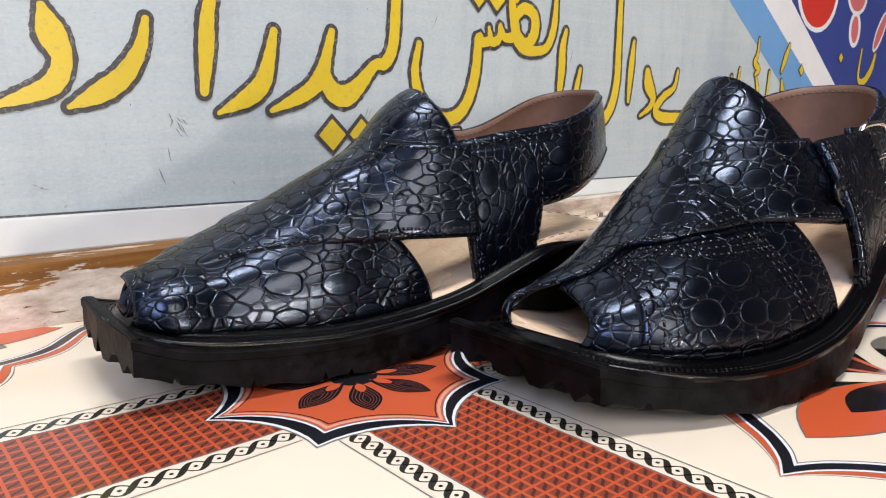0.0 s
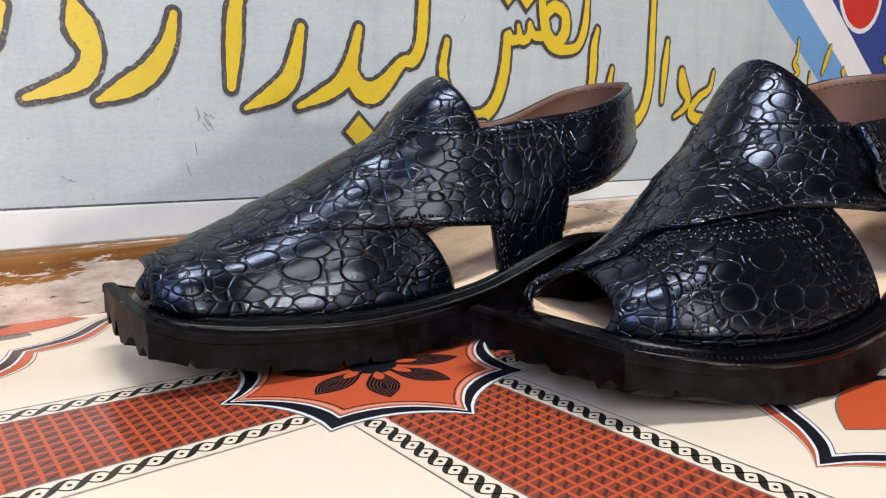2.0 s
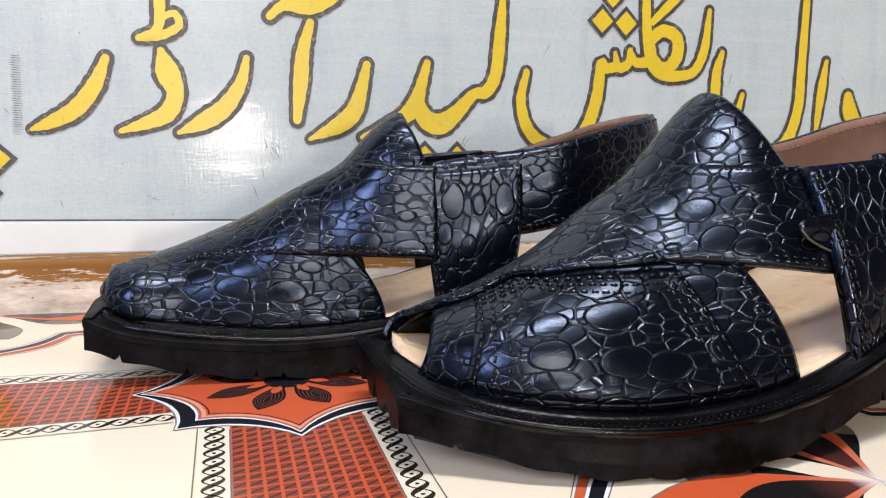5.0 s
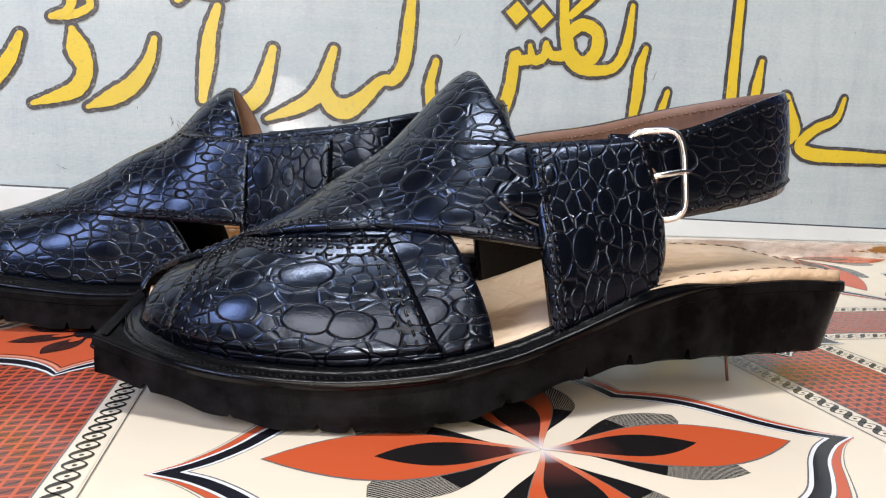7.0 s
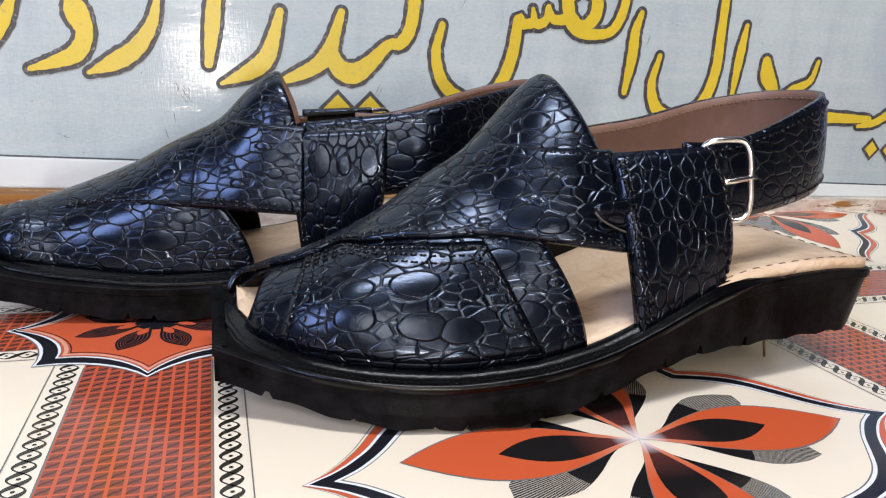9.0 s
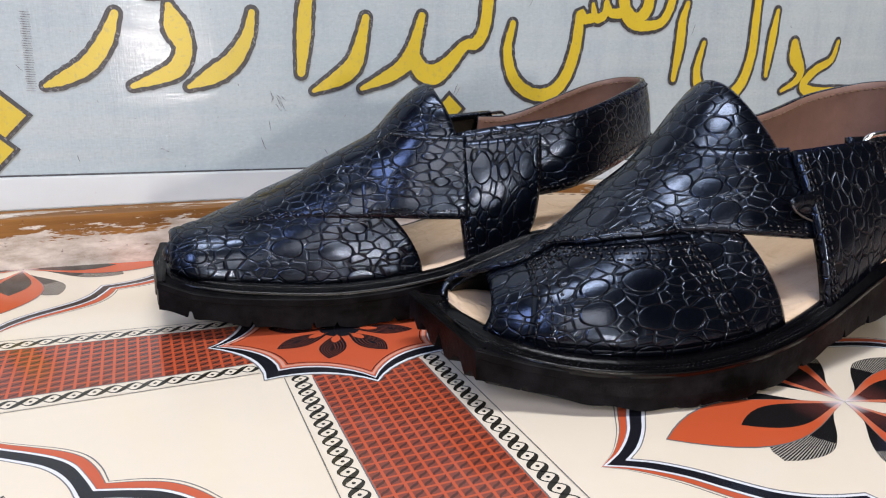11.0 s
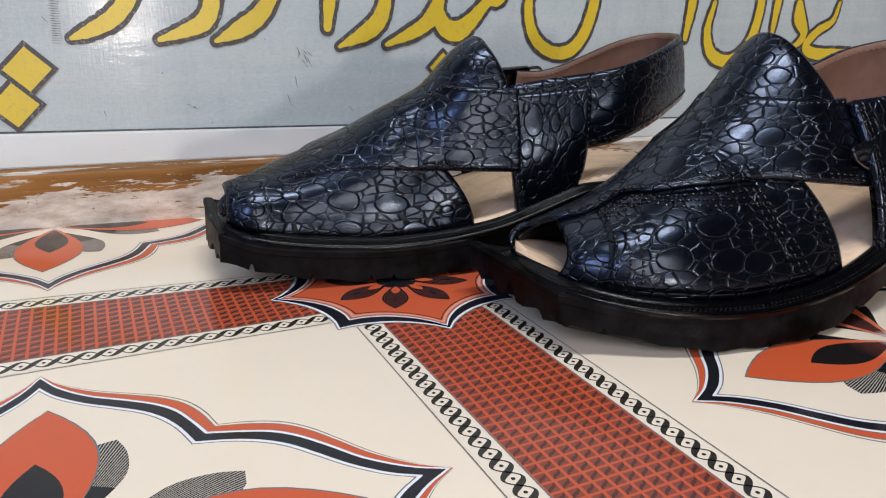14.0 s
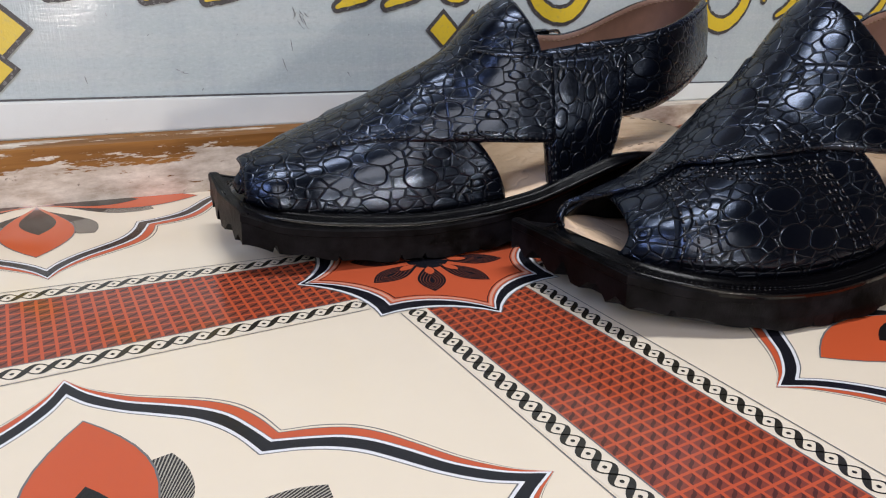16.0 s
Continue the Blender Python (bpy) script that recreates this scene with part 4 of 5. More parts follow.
class Sandal:
    """One sandal with its parts; mirrored for a right foot."""

    def __init__(self, label, mirrored):
        self.sign = -1.0 if mirrored else 1.0
        self.root = tagged(new("sandal"), label, "sandal", "pair of sandals")

    def warp(self, x):
        """The right sandal's upper sits a little further back on its sole."""
        return 0.0 if self.sign > 0 else float(curve([0, 0.05, 0.12, 0.17, 0.215, 0.275], [0, 0.003, 0.0075, 0.006, 0.0, -0.004], x))

    def sag(self, x, z):
        """The right sandal's instep lies lower in front of its tongue."""
        return 0.0 if self.sign > 0 else (0.0008 * math.exp(-((x - 0.080) / 0.027) ** 2) + 0.0035 * float(smooth_step(0.096, 0.118, z))) * float(smooth_step(0.045, 0.07, z))

    def shaped(self, x, y, z):
        """Place in this sandal; the right one's heel strap stands up and away to its outer side."""
        w = float(smooth_step(0.195, 0.258, x)) * float(smooth_step(0.055, 0.068, z)) if self.sign < 0 else 0.0
        slant = 0.0055 * max(0.0, 1 - x / 0.022) * max(0.0, y / 0.034) if self.sign < 0 else 0.0
        push = 0.0030 * math.exp(-((x - 0.100) / 0.012) ** 2) * float(smooth_step(0.078, 0.090, z)) if self.sign < 0 else 0.0
        return (x + self.warp(x) + slant + push + 0.019 * w + 0.10 * w * (0.099 - z), (y - 0.034 * w) * self.sign, z - self.sag(x, z) + 0.0075 * w)

    def add(self, name, verts, faces, mat, label="", smooth=True, parent=None, lining=None, split=0):
        v = [self.shaped(*p) for p in verts]
        f = [q[::-1] for q in faces] if self.sign < 0 else faces
        ob = link(name, v, f, mat, parent or self.root, label, smooth)
        if lining is not None:
            ob.data.materials.append(lining)
            ob.data.materials.append(EDGE)
            for p in ob.data.polygons:
                if min(p.vertices) >= split:
                    p.material_index = 1 if p.center.x > 0.085 else 2
        bm = bmesh.new()
        bm.from_mesh(ob.data)
        bmesh.ops.recalc_face_normals(bm, faces=bm.faces[:])
        bm.to_mesh(ob.data)
        bm.free()
        return ob

    def panel(self, name, place, n, m, lift, thick, label="", lining=LINING, mat=None):
        """place(s, t) gives x and the girth's fraction."""
        g, q = np.zeros((n, m, 3)), np.zeros((n, m, 3))
        for i, s in enumerate(np.linspace(0, 1, n)):
            for j, t in enumerate(np.linspace(0, 1, m)):
                x, f = place(s, t)
                h = lift(s, t) if callable(lift) else lift
                g[i, j] = on_form(x, f, h)
                q[i, j] = on_form(x, f, h + 0.001) - g[i, j]
        q /= np.linalg.norm(q, axis=2)[:, :, None] + 1e-12
        v, f, k = shell(g, q, thick)
        return self.add(name, v, f, mat or CROC, label, lining=lining, split=k)

    def stitches(self, points, normals, parent, step=0.0034, size=(0.0025, 0.0011, 0.00055), mat=None, name="stitching"):
        """Row of raised thread stitches along a line."""
        p = np.asarray(points, float)
        d = np.concatenate(([0], np.cumsum(np.linalg.norm(np.diff(p, axis=0), axis=1))))
        at = np.arange(step / 2, d[-1], step)
        verts, faces = [], []
        for s in at:
            c = np.array([np.interp(s, d, p[:, k]) for k in range(3)])
            e = np.array([np.interp(min(s + 0.001, d[-1]), d, p[:, k]) for k in range(3)]) - np.array([np.interp(s - 0.001, d, p[:, k]) for k in range(3)])
            e /= np.linalg.norm(e) + 1e-12
            q = np.array([np.interp(s, d, normals[:, k]) for k in range(3)])
            q /= np.linalg.norm(q) + 1e-12
            w = np.cross(e, q)
            b = len(verts)
            for a, r, h in ((-1, -1, -0.4), (-1, 1, -0.4), (1, 1, -0.4), (1, -1, -0.4), (-0.55, 0, 1), (0.55, 0, 1)):
                verts.append(tuple(c + e * a * size[0] / 2 + w * r * size[1] / 2 + q * h * size[2]))
            faces += [(b, b + 1, b + 2, b + 3), (b, b + 3, b + 5, b + 4), (b + 1, b + 4, b + 5, b + 2), (b, b + 4, b + 1), (b + 3, b + 2, b + 5)]
        return self.add(name, verts, faces, mat or THREAD, parent=parent)

    def seam(self, line, lift, parent, **kw):
        """Stitches along a line of (x, girth fraction)."""
        lift -= 0.0002
        p = np.array([on_form(x, f, lift) for x, f in line])
        q = np.array([on_form(x, f, lift + 0.001) for x, f in line]) - p
        return self.stitches(p, q, parent, **kw)


def tube(points, radius, sides=8, closed=False):
    p = np.asarray(points, float)
    n = len(p)
    d = np.gradient(p, axis=0) if not closed else np.roll(p, -1, 0) - np.roll(p, 1, 0)
    verts, faces = [], []
    ref = np.array((0.13, 0.97, 0.2))
    for k in range(n):
        e = d[k] / (np.linalg.norm(d[k]) + 1e-12)
        a = np.cross(e, ref)
        a /= np.linalg.norm(a) + 1e-12
        b = np.cross(e, a)
        for s in range(sides):
            w = 2 * math.pi * s / sides
            verts.append(tuple(p[k] + (a * math.cos(w) + b * math.sin(w)) * radius))
    for k in range(n if closed else n - 1):
        for s in range(sides):
            k2, s2 = (k + 1) % n, (s + 1) % sides
            faces.append((k * sides + s, k * sides + s2, k2 * sides + s2, k2 * sides + s))
    if not closed:
        faces.append(tuple(range(sides))[::-1])
        faces.append(tuple((n - 1) * sides + s for s in range(sides)))
    return verts, faces


def outer_edge(x):
    """Girth fraction of the upper's lower edge on the outer side; near the toe it climbs over the crown."""
    if x < 0.030:
        return float(curve([0.008, 0.011, 0.016, 0.023, 0.030], [0.84, 0.75, 0.64, 0.53, girth_at(0.030, 0.0460)], x))
    return girth_at(x, float(curve([0.030, 0.05, 0.07, 0.10, 0.122, 0.142], [0.0460, 0.0530, 0.0570, 0.0590, 0.0575, 0.0550], x)))


def inner_edge(x):
    if x < 0.020:
        return float(curve([0.008, 0.012, 0.020], [0.97, 0.90, girth_at(0.020, 0.037, True)], x))
    return girth_at(x, float(curve([0.02, 0.05, 0.08, 0.10, 0.142], [0.0370, 0.0460, 0.0500, 0.0500, 0.0500], x)), True)


def make_sandal(label, mirrored):
    sd = Sandal(label, mirrored)
    # lug sole with cross grooves
    xs = np.linspace(0, LENGTH, 240)
    bottom, rng = sole_bottom(xs), random.Random(4)
    grooves = [0.016, 0.043, 0.069, 0.079, 0.105, 0.128, 0.156, 0.172, 0.196, 0.236]
    raised = np.zeros(len(xs))
    for g in grooves:
        raised[np.abs(xs - g) < 0.0010] = 0.0032 + 0.003 * rng.random()
    lo, hi = sole_outer(xs), sole_inner(xs)
    rows = []
    for i in range(len(xs)):
        r = np.full(15, bottom[i] + raised[i])
        if raised[i] == 0:
            r[0] += 0.0022 + 0.0005 * math.sin(xs[i] * 310)
            r[-1] += 0.0011 + 0.0005 * math.sin(xs[i] * 270)
        for j in (3, 7, 11):
            r[j] = bottom[i] + 0.005
        if i < 5:
            r[1::3] += 0.0042
        rows.append(r)
    v, f = solid_between(xs, lo, hi, sole_top(xs), rows, 14)
    for k in range(len(v) // 2, len(v)):
        x, y, z = v[k]
        across = (y - float(sole_outer(x))) / (float(sole_inner(x)) - float(sole_outer(x)) + 1e-9)
        v[k] = (x - 0.0075 * float(smooth_step(0.235, LENGTH, x)), y - float(flare(x)) * (1 - across), z)
    half, rim, split = len(v) // 2, {}, []
    for q in f:
        tops, lows = [i for i in q if i < half], [i for i in q if i >= half]
        if len(tops) != 2 or len(lows) != 2:
            split.append(q)
            continue
        for i in tops:
            if i not in rim:
                (x0, y0, z0), (x1, y1, z1) = v[i], v[i + half]
                z = float(sole_bottom(x0)) + 0.0068
                rim[i] = len(v)
                v.append((x0 + (x1 - x0) * 0.8, y0 + (y1 - y0) * 0.9, z))
        a, b = tops if q.index(tops[0]) == (q.index(tops[1]) + 1) % 4 else tops[::-1]
        split += [(b, a, rim[a], rim[b]), (rim[b], rim[a], a + half, b + half)]
    f = split
    sole = sd.add("sole", v, f, RUBBER, "black rubber sole with lugs and a squared toe", smooth=False)
    # rim of the midsole round the sole's upper edge
    edge = [(x, float(sole_outer(x))) for x in np.linspace(LENGTH - 0.0004, 0, 90)] + [(x, float(sole_inner(x))) for x in np.linspace(0, LENGTH - 0.0004, 90)]
    edge = np.array(edge)
    dd = np.roll(edge, -1, 0) - np.roll(edge, 1, 0)
    dd /= np.linalg.norm(dd, axis=1)[:, None] + 1e-12
    out = np.stack((dd[:, 1], -dd[:, 0]), 1)
    if out[40, 1] > 0:
        out = -out
    prof = [(-0.004, -0.0001), (-0.0022, 0.0002), (-0.0004, 0.0001), (0.0005, -0.0007), (0.0005, -0.0034), (-0.0003, -0.0040), (-0.004, -0.0040)]
    verts, faces, m = [], [], len(prof)
    for k in range(len(edge)):
        zt = float(sole_top(edge[k, 0]))
        for o, h in prof:
            verts.append((edge[k, 0] + out[k, 0] * o, edge[k, 1] + out[k, 1] * o, zt + h))
    for k in range(len(edge)):
        k2 = (k + 1) % len(edge)
        for j in range(m):
            j2 = (j + 1) % m
            faces.append((k * m + j, k * m + j2, k2 * m + j2, k2 * m + j))
    sd.add("midsole_rim", verts, faces, RUBBER, "worn black midsole edge", smooth=False, parent=sole)
    # welt round the foot
    path = []
    back = 0.214
    for x in np.linspace(back, 0.0087, 60):
        path.append((x, float(base_outer(x)) - 0.0015))
    for q in np.linspace(0.1, 0.9, 7):
        path.append((0.0074 + 0.0012 * abs(2 * q - 1) ** 2, float(base_outer(0.0087)) * (1 - q) + float(base_inner(0.0087)) * q))
    for x in np.linspace(0.0087, back, 60):
        path.append((x, float(base_inner(x)) + 0.0015))
    path = np.array(path)
    dd = np.gradient(path, axis=0)
    for _ in range(3):
        dd[1:-1] = (dd[:-2] + 2 * dd[1:-1] + dd[2:]) / 4
    dd /= np.linalg.norm(dd, axis=1)[:, None] + 1e-12
    out = np.stack((dd[:, 1], -dd[:, 0]), 1)
    if out[10, 1] > 0:
        out = -out
    prof = [(-0.0035, 0.0), (-0.0035, 0.0032), (-0.0005, 0.0042), (0.0012, 0.0030), (0.0020, 0.0022), (0.0056, 0.0019), (0.0064, 0.0010), (0.0064, -0.001)]
    verts, faces = [], []
    for k in range(len(path)):
        zt = float(sole_top(path[k, 0])) + 0.0012 * float(smooth_step(0.13, 0.16, path[k, 0])) * (1 - float(smooth_step(0.175, back, path[k, 0])))
        slim = 1 - 0.85 * float(smooth_step(0.172, back, path[k, 0]))
        for o, h in prof:
            verts.append((path[k, 0] + out[k, 0] * o * slim, path[k, 1] + out[k, 1] * o * slim, zt + h * slim))
    m = len(prof)
    for k in range(len(path) - 1):
        for j in range(m):
            j2 = (j + 1) % m
            faces.append((k * m + j, k * m + j2, (k + 1) * m + j2, (k + 1) * m + j))
    faces += [tuple(range(m)), tuple((len(path) - 1) * m + j for j in range(m))[::-1]]
    welt = sd.add("welt", verts, faces, EDGE, "black leather welt stitched round the foot")
    for off in (0.0029, 0.0047):
        line = np.array([(path[k, 0] + out[k, 0] * off, path[k, 1] + out[k, 1] * off, float(sole_top(path[k, 0])) + 0.0021) for k in range(len(path)) if path[k, 0] < 0.165])
        sd.stitches(line, np.tile((0.0, 0.0, 1.0), (len(line), 1)), welt, step=0.0021, size=(0.0024, 0.0010, 0.0003), mat=EDGE)
    # insole
    xi = np.linspace(0.009, LENGTH - 0.003, 60)
    lo_i = np.where(xi < 0.15, np.maximum(base_outer(xi) + 0.001, sole_outer(xi) + 0.003), sole_outer(xi) + 0.0022 + 0.004 * (1 - smooth_step(0.15, 0.18, xi)))
    hi_i = np.where(xi < 0.15, np.minimum(base_inner(xi) - 0.001, sole_inner(xi) - 0.003), sole_inner(xi) - 0.0022)
    cup = [[float(sole_top(x)) + 0.0026 + 0.0016 * (2 * j / 12 - 1) ** 2 + 0.0050 * (j / 12) * (1 - float(smooth_step(0.02, 0.06, x))) for j in range(13)] for x in xi]
    v, f = solid_between(xi, lo_i, hi_i, cup, [float(sole_top(x)) - 0.001 for x in xi], 12)
    insole = sd.add("insole", v, f, INSOLE, "tan leather insole")
    heel_line = []
    for x in np.linspace(0.185, LENGTH - 0.008, 24):
        heel_line.append((x, float(sole_outer(x)) + 0.006, float(sole_top(x)) + 0.0040))
    for x in np.linspace(LENGTH - 0.008, 0.185, 24):
        heel_line.append((x, float(sole_inner(x)) - 0.006, float(sole_top(x)) + 0.0040))
    heel_line = np.array(heel_line)
    sd.stitches(heel_line, np.tile((0.0, 0.0, 1.0), (len(heel_line), 1)), insole, step=0.0075, size=(0.0042, 0.0008, 0.0003), mat=PALE_THREAD)

    # outer vamp, open at the toe
    def outer_vamp(s, t):
        front = 0.0115 + 0.010 * t
        rear = (0.117 if mirrored else 0.125) - 0.017 * t ** 1.6
        x = front + (rear - front) * s
        return x, t * min(outer_edge(x) + 0.05, 0.66)

    vamp = sd.panel("outer_vamp", outer_vamp, 60, 22, 0.0024, 0.0022, "glossy black crocodile-embossed side panel", lining=EDGE)

    def overlay(s, t):
        x0, x1 = 0.022 + 0.011 * t, (0.100 if mirrored else 0.108) - 0.015 * t
        x = x0 + (x1 - x0) * s
        return x, (0.06 + 0.90 * t) * outer_edge(x)

    sd.panel("vamp_overlay", overlay, 40, 18, 0.0034, 0.0016)
    for off in () if mirrored else (0.0, 0.003, 0.006):
        sd.seam([overlay(s, 0.93 - off * 22) for s in np.linspace(0.02, 0.98, 20)], 0.0038, vamp, size=(0.0024, 0.0011, 0.0007))
        sd.seam([overlay(0.03 + off * 16, t) for t in np.linspace(0.05, 0.95, 14)], 0.0038, vamp, size=(0.0024, 0.0011, 0.0007))
        sd.seam([overlay(0.97 - off * 16, t) for t in np.linspace(0.05, 0.95, 14)], 0.0038, vamp, size=(0.0024, 0.0011, 0.0007))
    sd.seam([outer_vamp(0.955, t) for t in np.linspace(0.04, 0.95, 16)], 0.0026, vamp)

    # inner vamp, closed round the toe
    def inner_vamp(s, t):
        front = 0.0112 if mirrored else 0.0092
        rear = 0.120 - 0.020 * t ** 1.6
        x = front + (rear - front) * s ** 1.25
        reach = max(inner_edge(x) - 0.05, 0.5)
        if mirrored:
            reach += (0.58 - reach) * (1 - float(smooth_step(0.018, 0.040, x)))
        return x, 1 - t * (1 - reach)

    def toe_lift(x):
        return 0.0022 + (0.0046 * (1 - float(smooth_step(0.016, 0.042, x))) if mirrored else 0.0)

    ivamp = sd.panel("inner_vamp", inner_vamp, 70, 22, lambda s, t: toe_lift(inner_vamp(s, t)[0]), 0.0022, "glossy black crocodile-embossed side panel", lining=EDGE)
    for d in (0.94, 0.88):
        sd.seam([inner_vamp(d, t) for t in np.linspace(0.05, 0.9, 16)], 0.0024, ivamp)
    for x0 in (0.022, 0.026):
        sd.seam([(x0, 1 - t * (1 - inner_edge(x0))) for t in np.linspace(0.05, 0.95, 12)], toe_lift(x0) + 0.0002, ivamp)

    # upper over the instep, ending in the pointed tongue
    def rear_of(f):
        return 0.1405 - 0.0115 * math.exp(-((f - 0.5) / 0.17) ** 2)

    def upper(s, t):
        x, f = 0.0092, 0.5
        for _ in range(3):
            a, b = outer_edge(x), inner_edge(x)
            f = a + (b - a) * t
            x = 0.0092 + (rear_of(f) - 0.0092) * s ** 1.2
        return x, f

    def upper_lift(s, t):
        lip = 0.0016 * (1 - float(smooth_step(0.0, 0.16, s))) if mirrored else 0.0
        return lip + 0.0047 - 0.0019 * t ** 3 * (1 - float(smooth_step(0.5, 0.8, s)))

    up = sd.panel("upper", upper, 90, 46, upper_lift, 0.0022, "glossy black crocodile-embossed upper with a pointed tongue", lining=TAN)
    for d in (0.035, 0.075):
        if not mirrored:
            sd.seam([upper(s, d) for s in np.linspace(0.22, 0.99, 40)], 0.0049, up)
        else:
            sd.seam([upper(s, 1 - d) for s in np.linspace(0.30, 0.80, 40)], 0.0034, up)
    sd.seam([upper(0.985, t) for t in np.linspace(0.25, 0.75, 26)], 0.0046, up, size=(0.0022, 0.0007, 0.0003))

    # side bands over the upper, one on each side
    for side in (False, True):
        def side_band(s, t):
            lead = 0.008 + 0.007 * max(0.0, t - 0.72) ** 2 / 0.078 if side and mirrored else 0.005 - 0.010 * t
            x = 0.084 + lead + (0.058 - lead) * s
            low = inner_edge(x) if side else outer_edge(x)
            high = girth_at(x, min(0.0885, float(crown(x)) - 0.0086), side)
            return x, low + (high - low) * t

        high_lift = 0.0068 if side and mirrored else 0.0060

        def lift(s, t):
            return 0.0050 + (high_lift - 0.0050) * float(smooth_step(0.0, 0.5 if side and mirrored else 0.6, s))

        bd = sd.panel("side_band", side_band, 40, 22, lift, 0.0026)
        for e in (0.05, 0.10, 0.94) if mirrored or not side else ():
            sd.seam([side_band(s, e) for s in np.linspace(0.03 if side and mirrored else 0.6, 0.98, 24)], high_lift + 0.0002, bd)

    # quarters that rise from the sole beside the heel
    def quarter(corners, bulge, name, thick=0.0048, even=False):
        a, b, c, d = [np.array(q, float) for q in corners]   # front bottom, front top, rear top, rear bottom
        n, m = 22, 22
        g = np.zeros((n, m, 3))
        for i, s in enumerate(np.linspace(0, 1, n)):
            for j, t in enumerate(np.linspace(0, 1, m)):
                p = (a * (1 - t) + b * t) * (1 - s) + (d * (1 - t) + c * t) * s
                p[0] += 0.0030 * math.sin(math.pi * t) * (s - 0.35) * 1.3
                if t < 0.3:
                    p[0] -= s ** 8 * 0.006 * (1 - t / 0.3) ** 2
                p[1] += bulge * math.sin(math.pi * min(1, t * 0.9 + 0.05)) * (0.6 + 0.4 * (math.cos(1.3 * s) if even else math.sin(math.pi * s)))
                g[i, j] = p
        nr = grid_normals(g)
        if nr[11, 11, 1] * bulge < 0:
            nr = -nr
        v, f, k = shell(g, nr, thick)
        ob = sd.add(name, v, f, CROC_UPRIGHT, "black crocodile-embossed quarter", lining=EDGE, split=k)
        for off in (1, 2):
            sd.stitches(g[off, 1:-1] + nr[off, 1:-1] * 0.0002, nr[off, 1:-1], ob)
        sd.stitches(g[-2, 2:-1] + nr[-2, 2:-1] * 0.0002, nr[-2, 2:-1], ob)
        return ob

    rise_q = 0.0035 if mirrored else 0.0
    quarter([(0.1450, -0.0600, 0.0285), (0.1385, -0.0385, 0.0912 + rise_q), (0.1775, -0.0440, 0.0945 + rise_q), (0.1855, -0.0525, 0.0395)], -0.0062, "quarter", even=True)
    quarter([(0.1425, 0.0325, 0.0270), (0.1350, 0.0250, 0.0875), (0.1800, 0.0300, 0.0925), (0.1760, 0.0320, 0.0345)], 0.0030, "quarter")

    # heel strap
    way = spline([(0.168, -0.0420, 0.0800), (0.180, -0.0425, 0.0800), (0.190, -0.0420, 0.0808), (0.214, -0.0385, 0.0860), (0.240, -0.0290, 0.0925), (0.2555, -0.0140, 0.0962),
                  (0.2580, 0.0060, 0.0965), (0.2480, 0.0225, 0.0945), (0.222, 0.0315, 0.0890), (0.190, 0.0280, 0.0815), (0.165, 0.0260, 0.0775), (0.140, 0.0235, 0.0730)], 7)
    n, m = len(way), 12
    g = np.zeros((n, m, 3))
    dd = np.gradient(way, axis=0)
    dd /= np.linalg.norm(dd, axis=1)[:, None]
    for i in range(n):
        upv = np.array((0, 0, 1.0)) - dd[i] * dd[i, 2]
        upv /= np.linalg.norm(upv)
        outv = np.cross(dd[i], upv)
        half = 0.0152 + 0.0035 * max(float(smooth_step(0.19, 0.245, way[i, 0])), float(smooth_step(0.0, 0.022, way[i, 1])))
        for j, t in enumerate(np.linspace(-1, 1, m)):
            g[i, j] = way[i] + upv * t * half + outv * (0.0010 * (1 - t * t) - 0.0016 * t)
    nr = grid_normals(g)
    if nr[10, 6, 1] > 0:
        nr = -nr
    v, f, k = shell(g, nr, 0.0036)
    strap = sd.add("heel_strap", v, f, CROC, "black crocodile-embossed heel strap lined with brown leather", lining=LINING, split=k)
    for j in (1, m - 2):
        sd.stitches(g[2:-2, j] + nr[2:-2, j] * 0.0002, nr[2:-2, j], strap)
        sd.stitches(g[2:-2, j] - nr[2:-2, j] * 0.0037, -nr[2:-2, j], strap, mat=PALE_THREAD)

    # buckle with its prong, strap end and eyelet
    ring = []
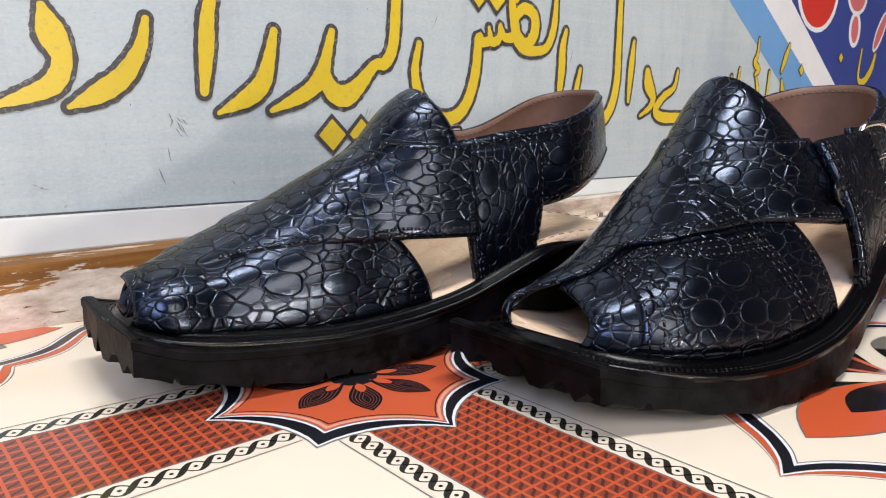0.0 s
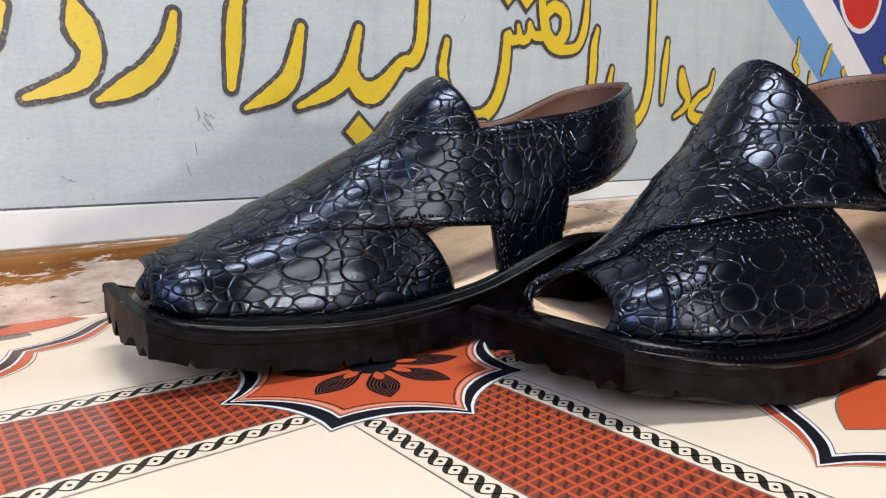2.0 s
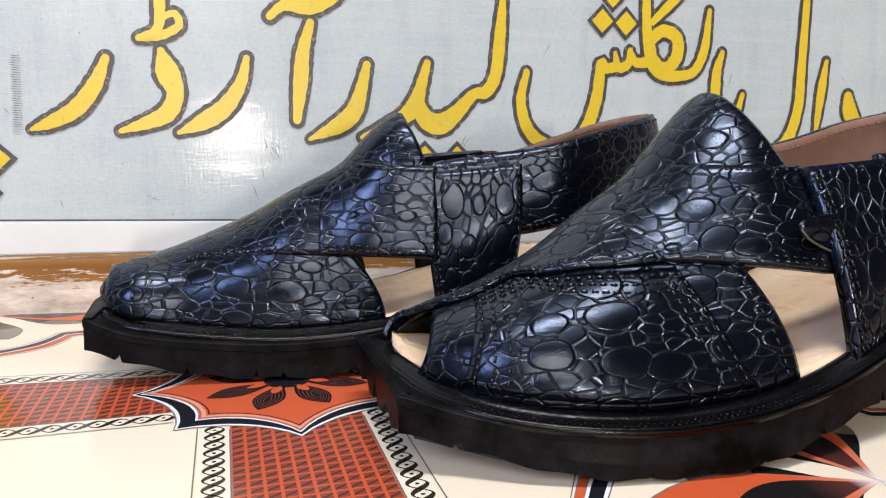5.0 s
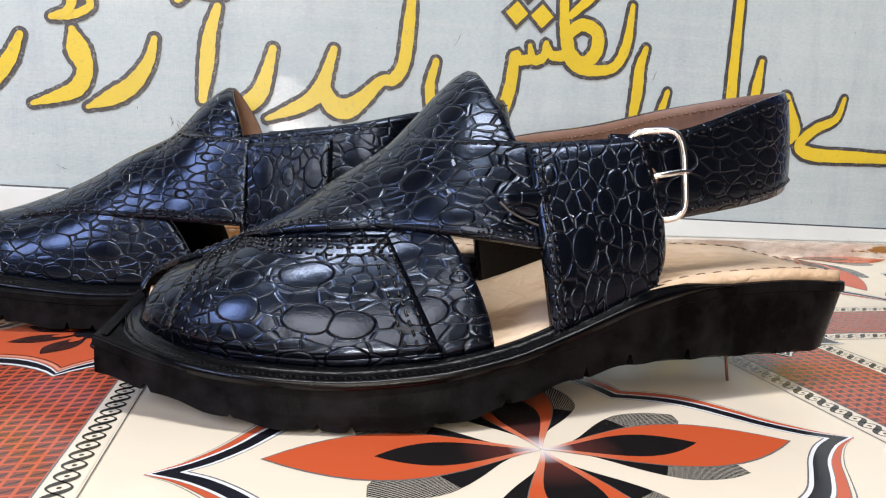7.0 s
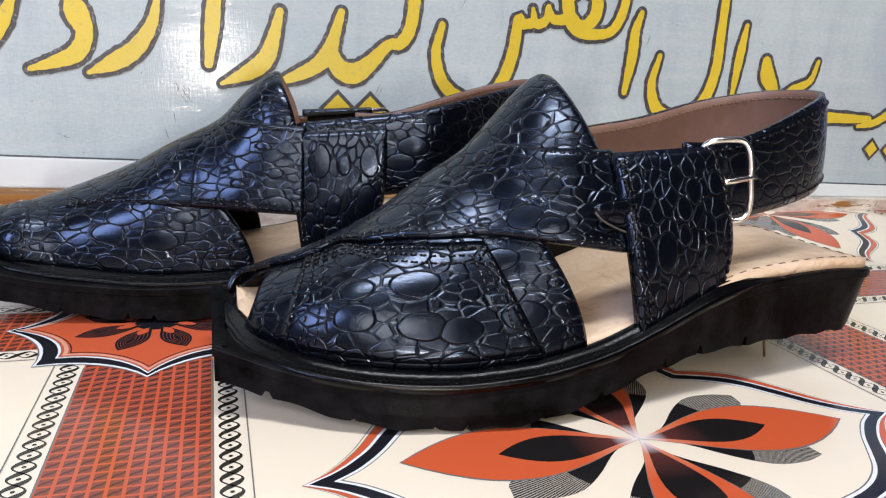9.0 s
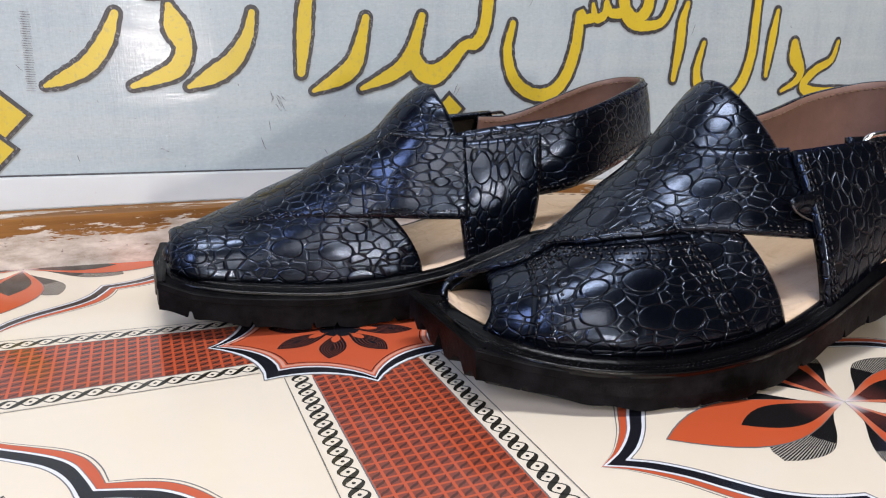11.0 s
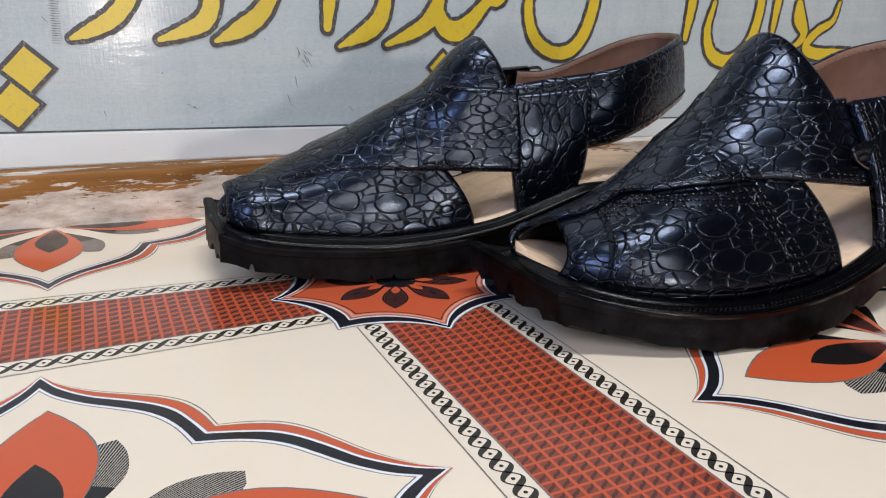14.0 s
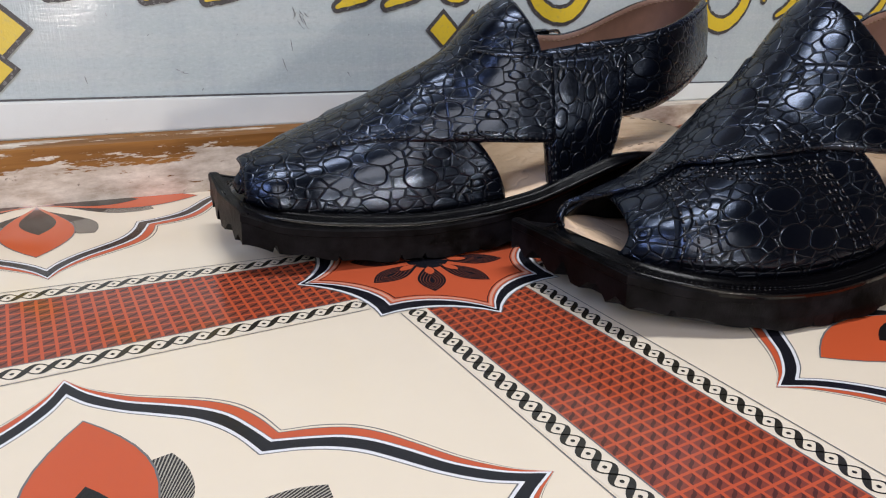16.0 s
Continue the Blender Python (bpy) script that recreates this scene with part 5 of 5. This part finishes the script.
    for a in np.linspace(0, 2 * math.pi, 40, endpoint=False):
        ca_, sa_ = math.cos(a), math.sin(a)
        ex = 0.0105 * math.copysign(abs(ca_) ** 0.5, ca_)
        ez = 0.0152 * math.copysign(abs(sa_) ** 0.45, sa_)
        ring.append((0.1835 + ex * 0.85 - ez * 0.10, -0.0452 - ex * 0.16 - 0.0012 * math.cos(a) + 0.06 * ez, 0.0812 + ez + ex * 0.08))
    v, f = tube(ring, 0.00125, 8, True)
    buckle = sd.add("buckle", v, f, METAL, "polished metal buckle")
    v, f = tube([(0.175, -0.0440, 0.0800), (0.182, -0.0475, 0.0812), (0.1905, -0.0488, 0.0828), (0.1945, -0.0478, 0.0832)], 0.0011, 8)
    sd.add("prong", v, f, METAL, parent=buckle)
    v, f = tube([(0.1800, -0.0452, 0.0800), (0.1800, -0.0442, 0.0800)], 0.0042, 16)
    sd.add("eyelet_patch", v, f, LINING, "brown leather round the buckle hole", parent=strap)
    tab = np.zeros((8, 5, 3))
    for i, q in enumerate(np.linspace(0, 1, 8)):
        x = 0.1270 + 0.019 * q
        mid = on_form(min(x, 0.144), girth_at(min(x, 0.144), 0.0668 - 0.001 * q), 0.0088 + 0.0040 * (1 - q) ** 2)
        for j, t in enumerate(np.linspace(-1, 1, 5)):
            tab[i, j] = mid + np.array((0.0, 0.0015 * t, 1.0 * t)) * (0.0009 + 0.0062 * q ** 0.6) + np.array((0.0, -0.0004, 0.0))
    nr = grid_normals(tab)
    if nr[4, 2, 1] > 0:
        nr = -nr
    v, f, k = shell(tab, nr, 0.0018)
    end = sd.add("strap_end", v, f, CROC, "loose pointed strap end", lining=LINING, split=k)
    v, f = tube(tab[:, 0], 0.0004, 6)
    sd.add("cut_edge", v, f, CUT, "pale cut edge of the strap", parent=end)
    return sd


left_sandal = make_sandal("black crocodile-embossed leather sandal with metal buckle on printed sheet", False)
left_sandal.root.matrix_world = pose(-0.0262, 0.1590, 0.0, 0, 0, 1.0)
right_sandal = make_sandal("black crocodile-embossed leather sandal with open toe near the sign", True)
right_sandal.root.matrix_world = pose(-0.1325, 0.2690, 0.0042, 0, 2.0, -6.5)

# a nail that sticks out below the heel
v, f = tube([(0.226, -0.030, 0.0150), (0.2275, -0.031, 0.0022)], 0.0006, 8)
left_sandal.add("nail", v, f, RUST, "thin rusty nail sticking out of the sole")
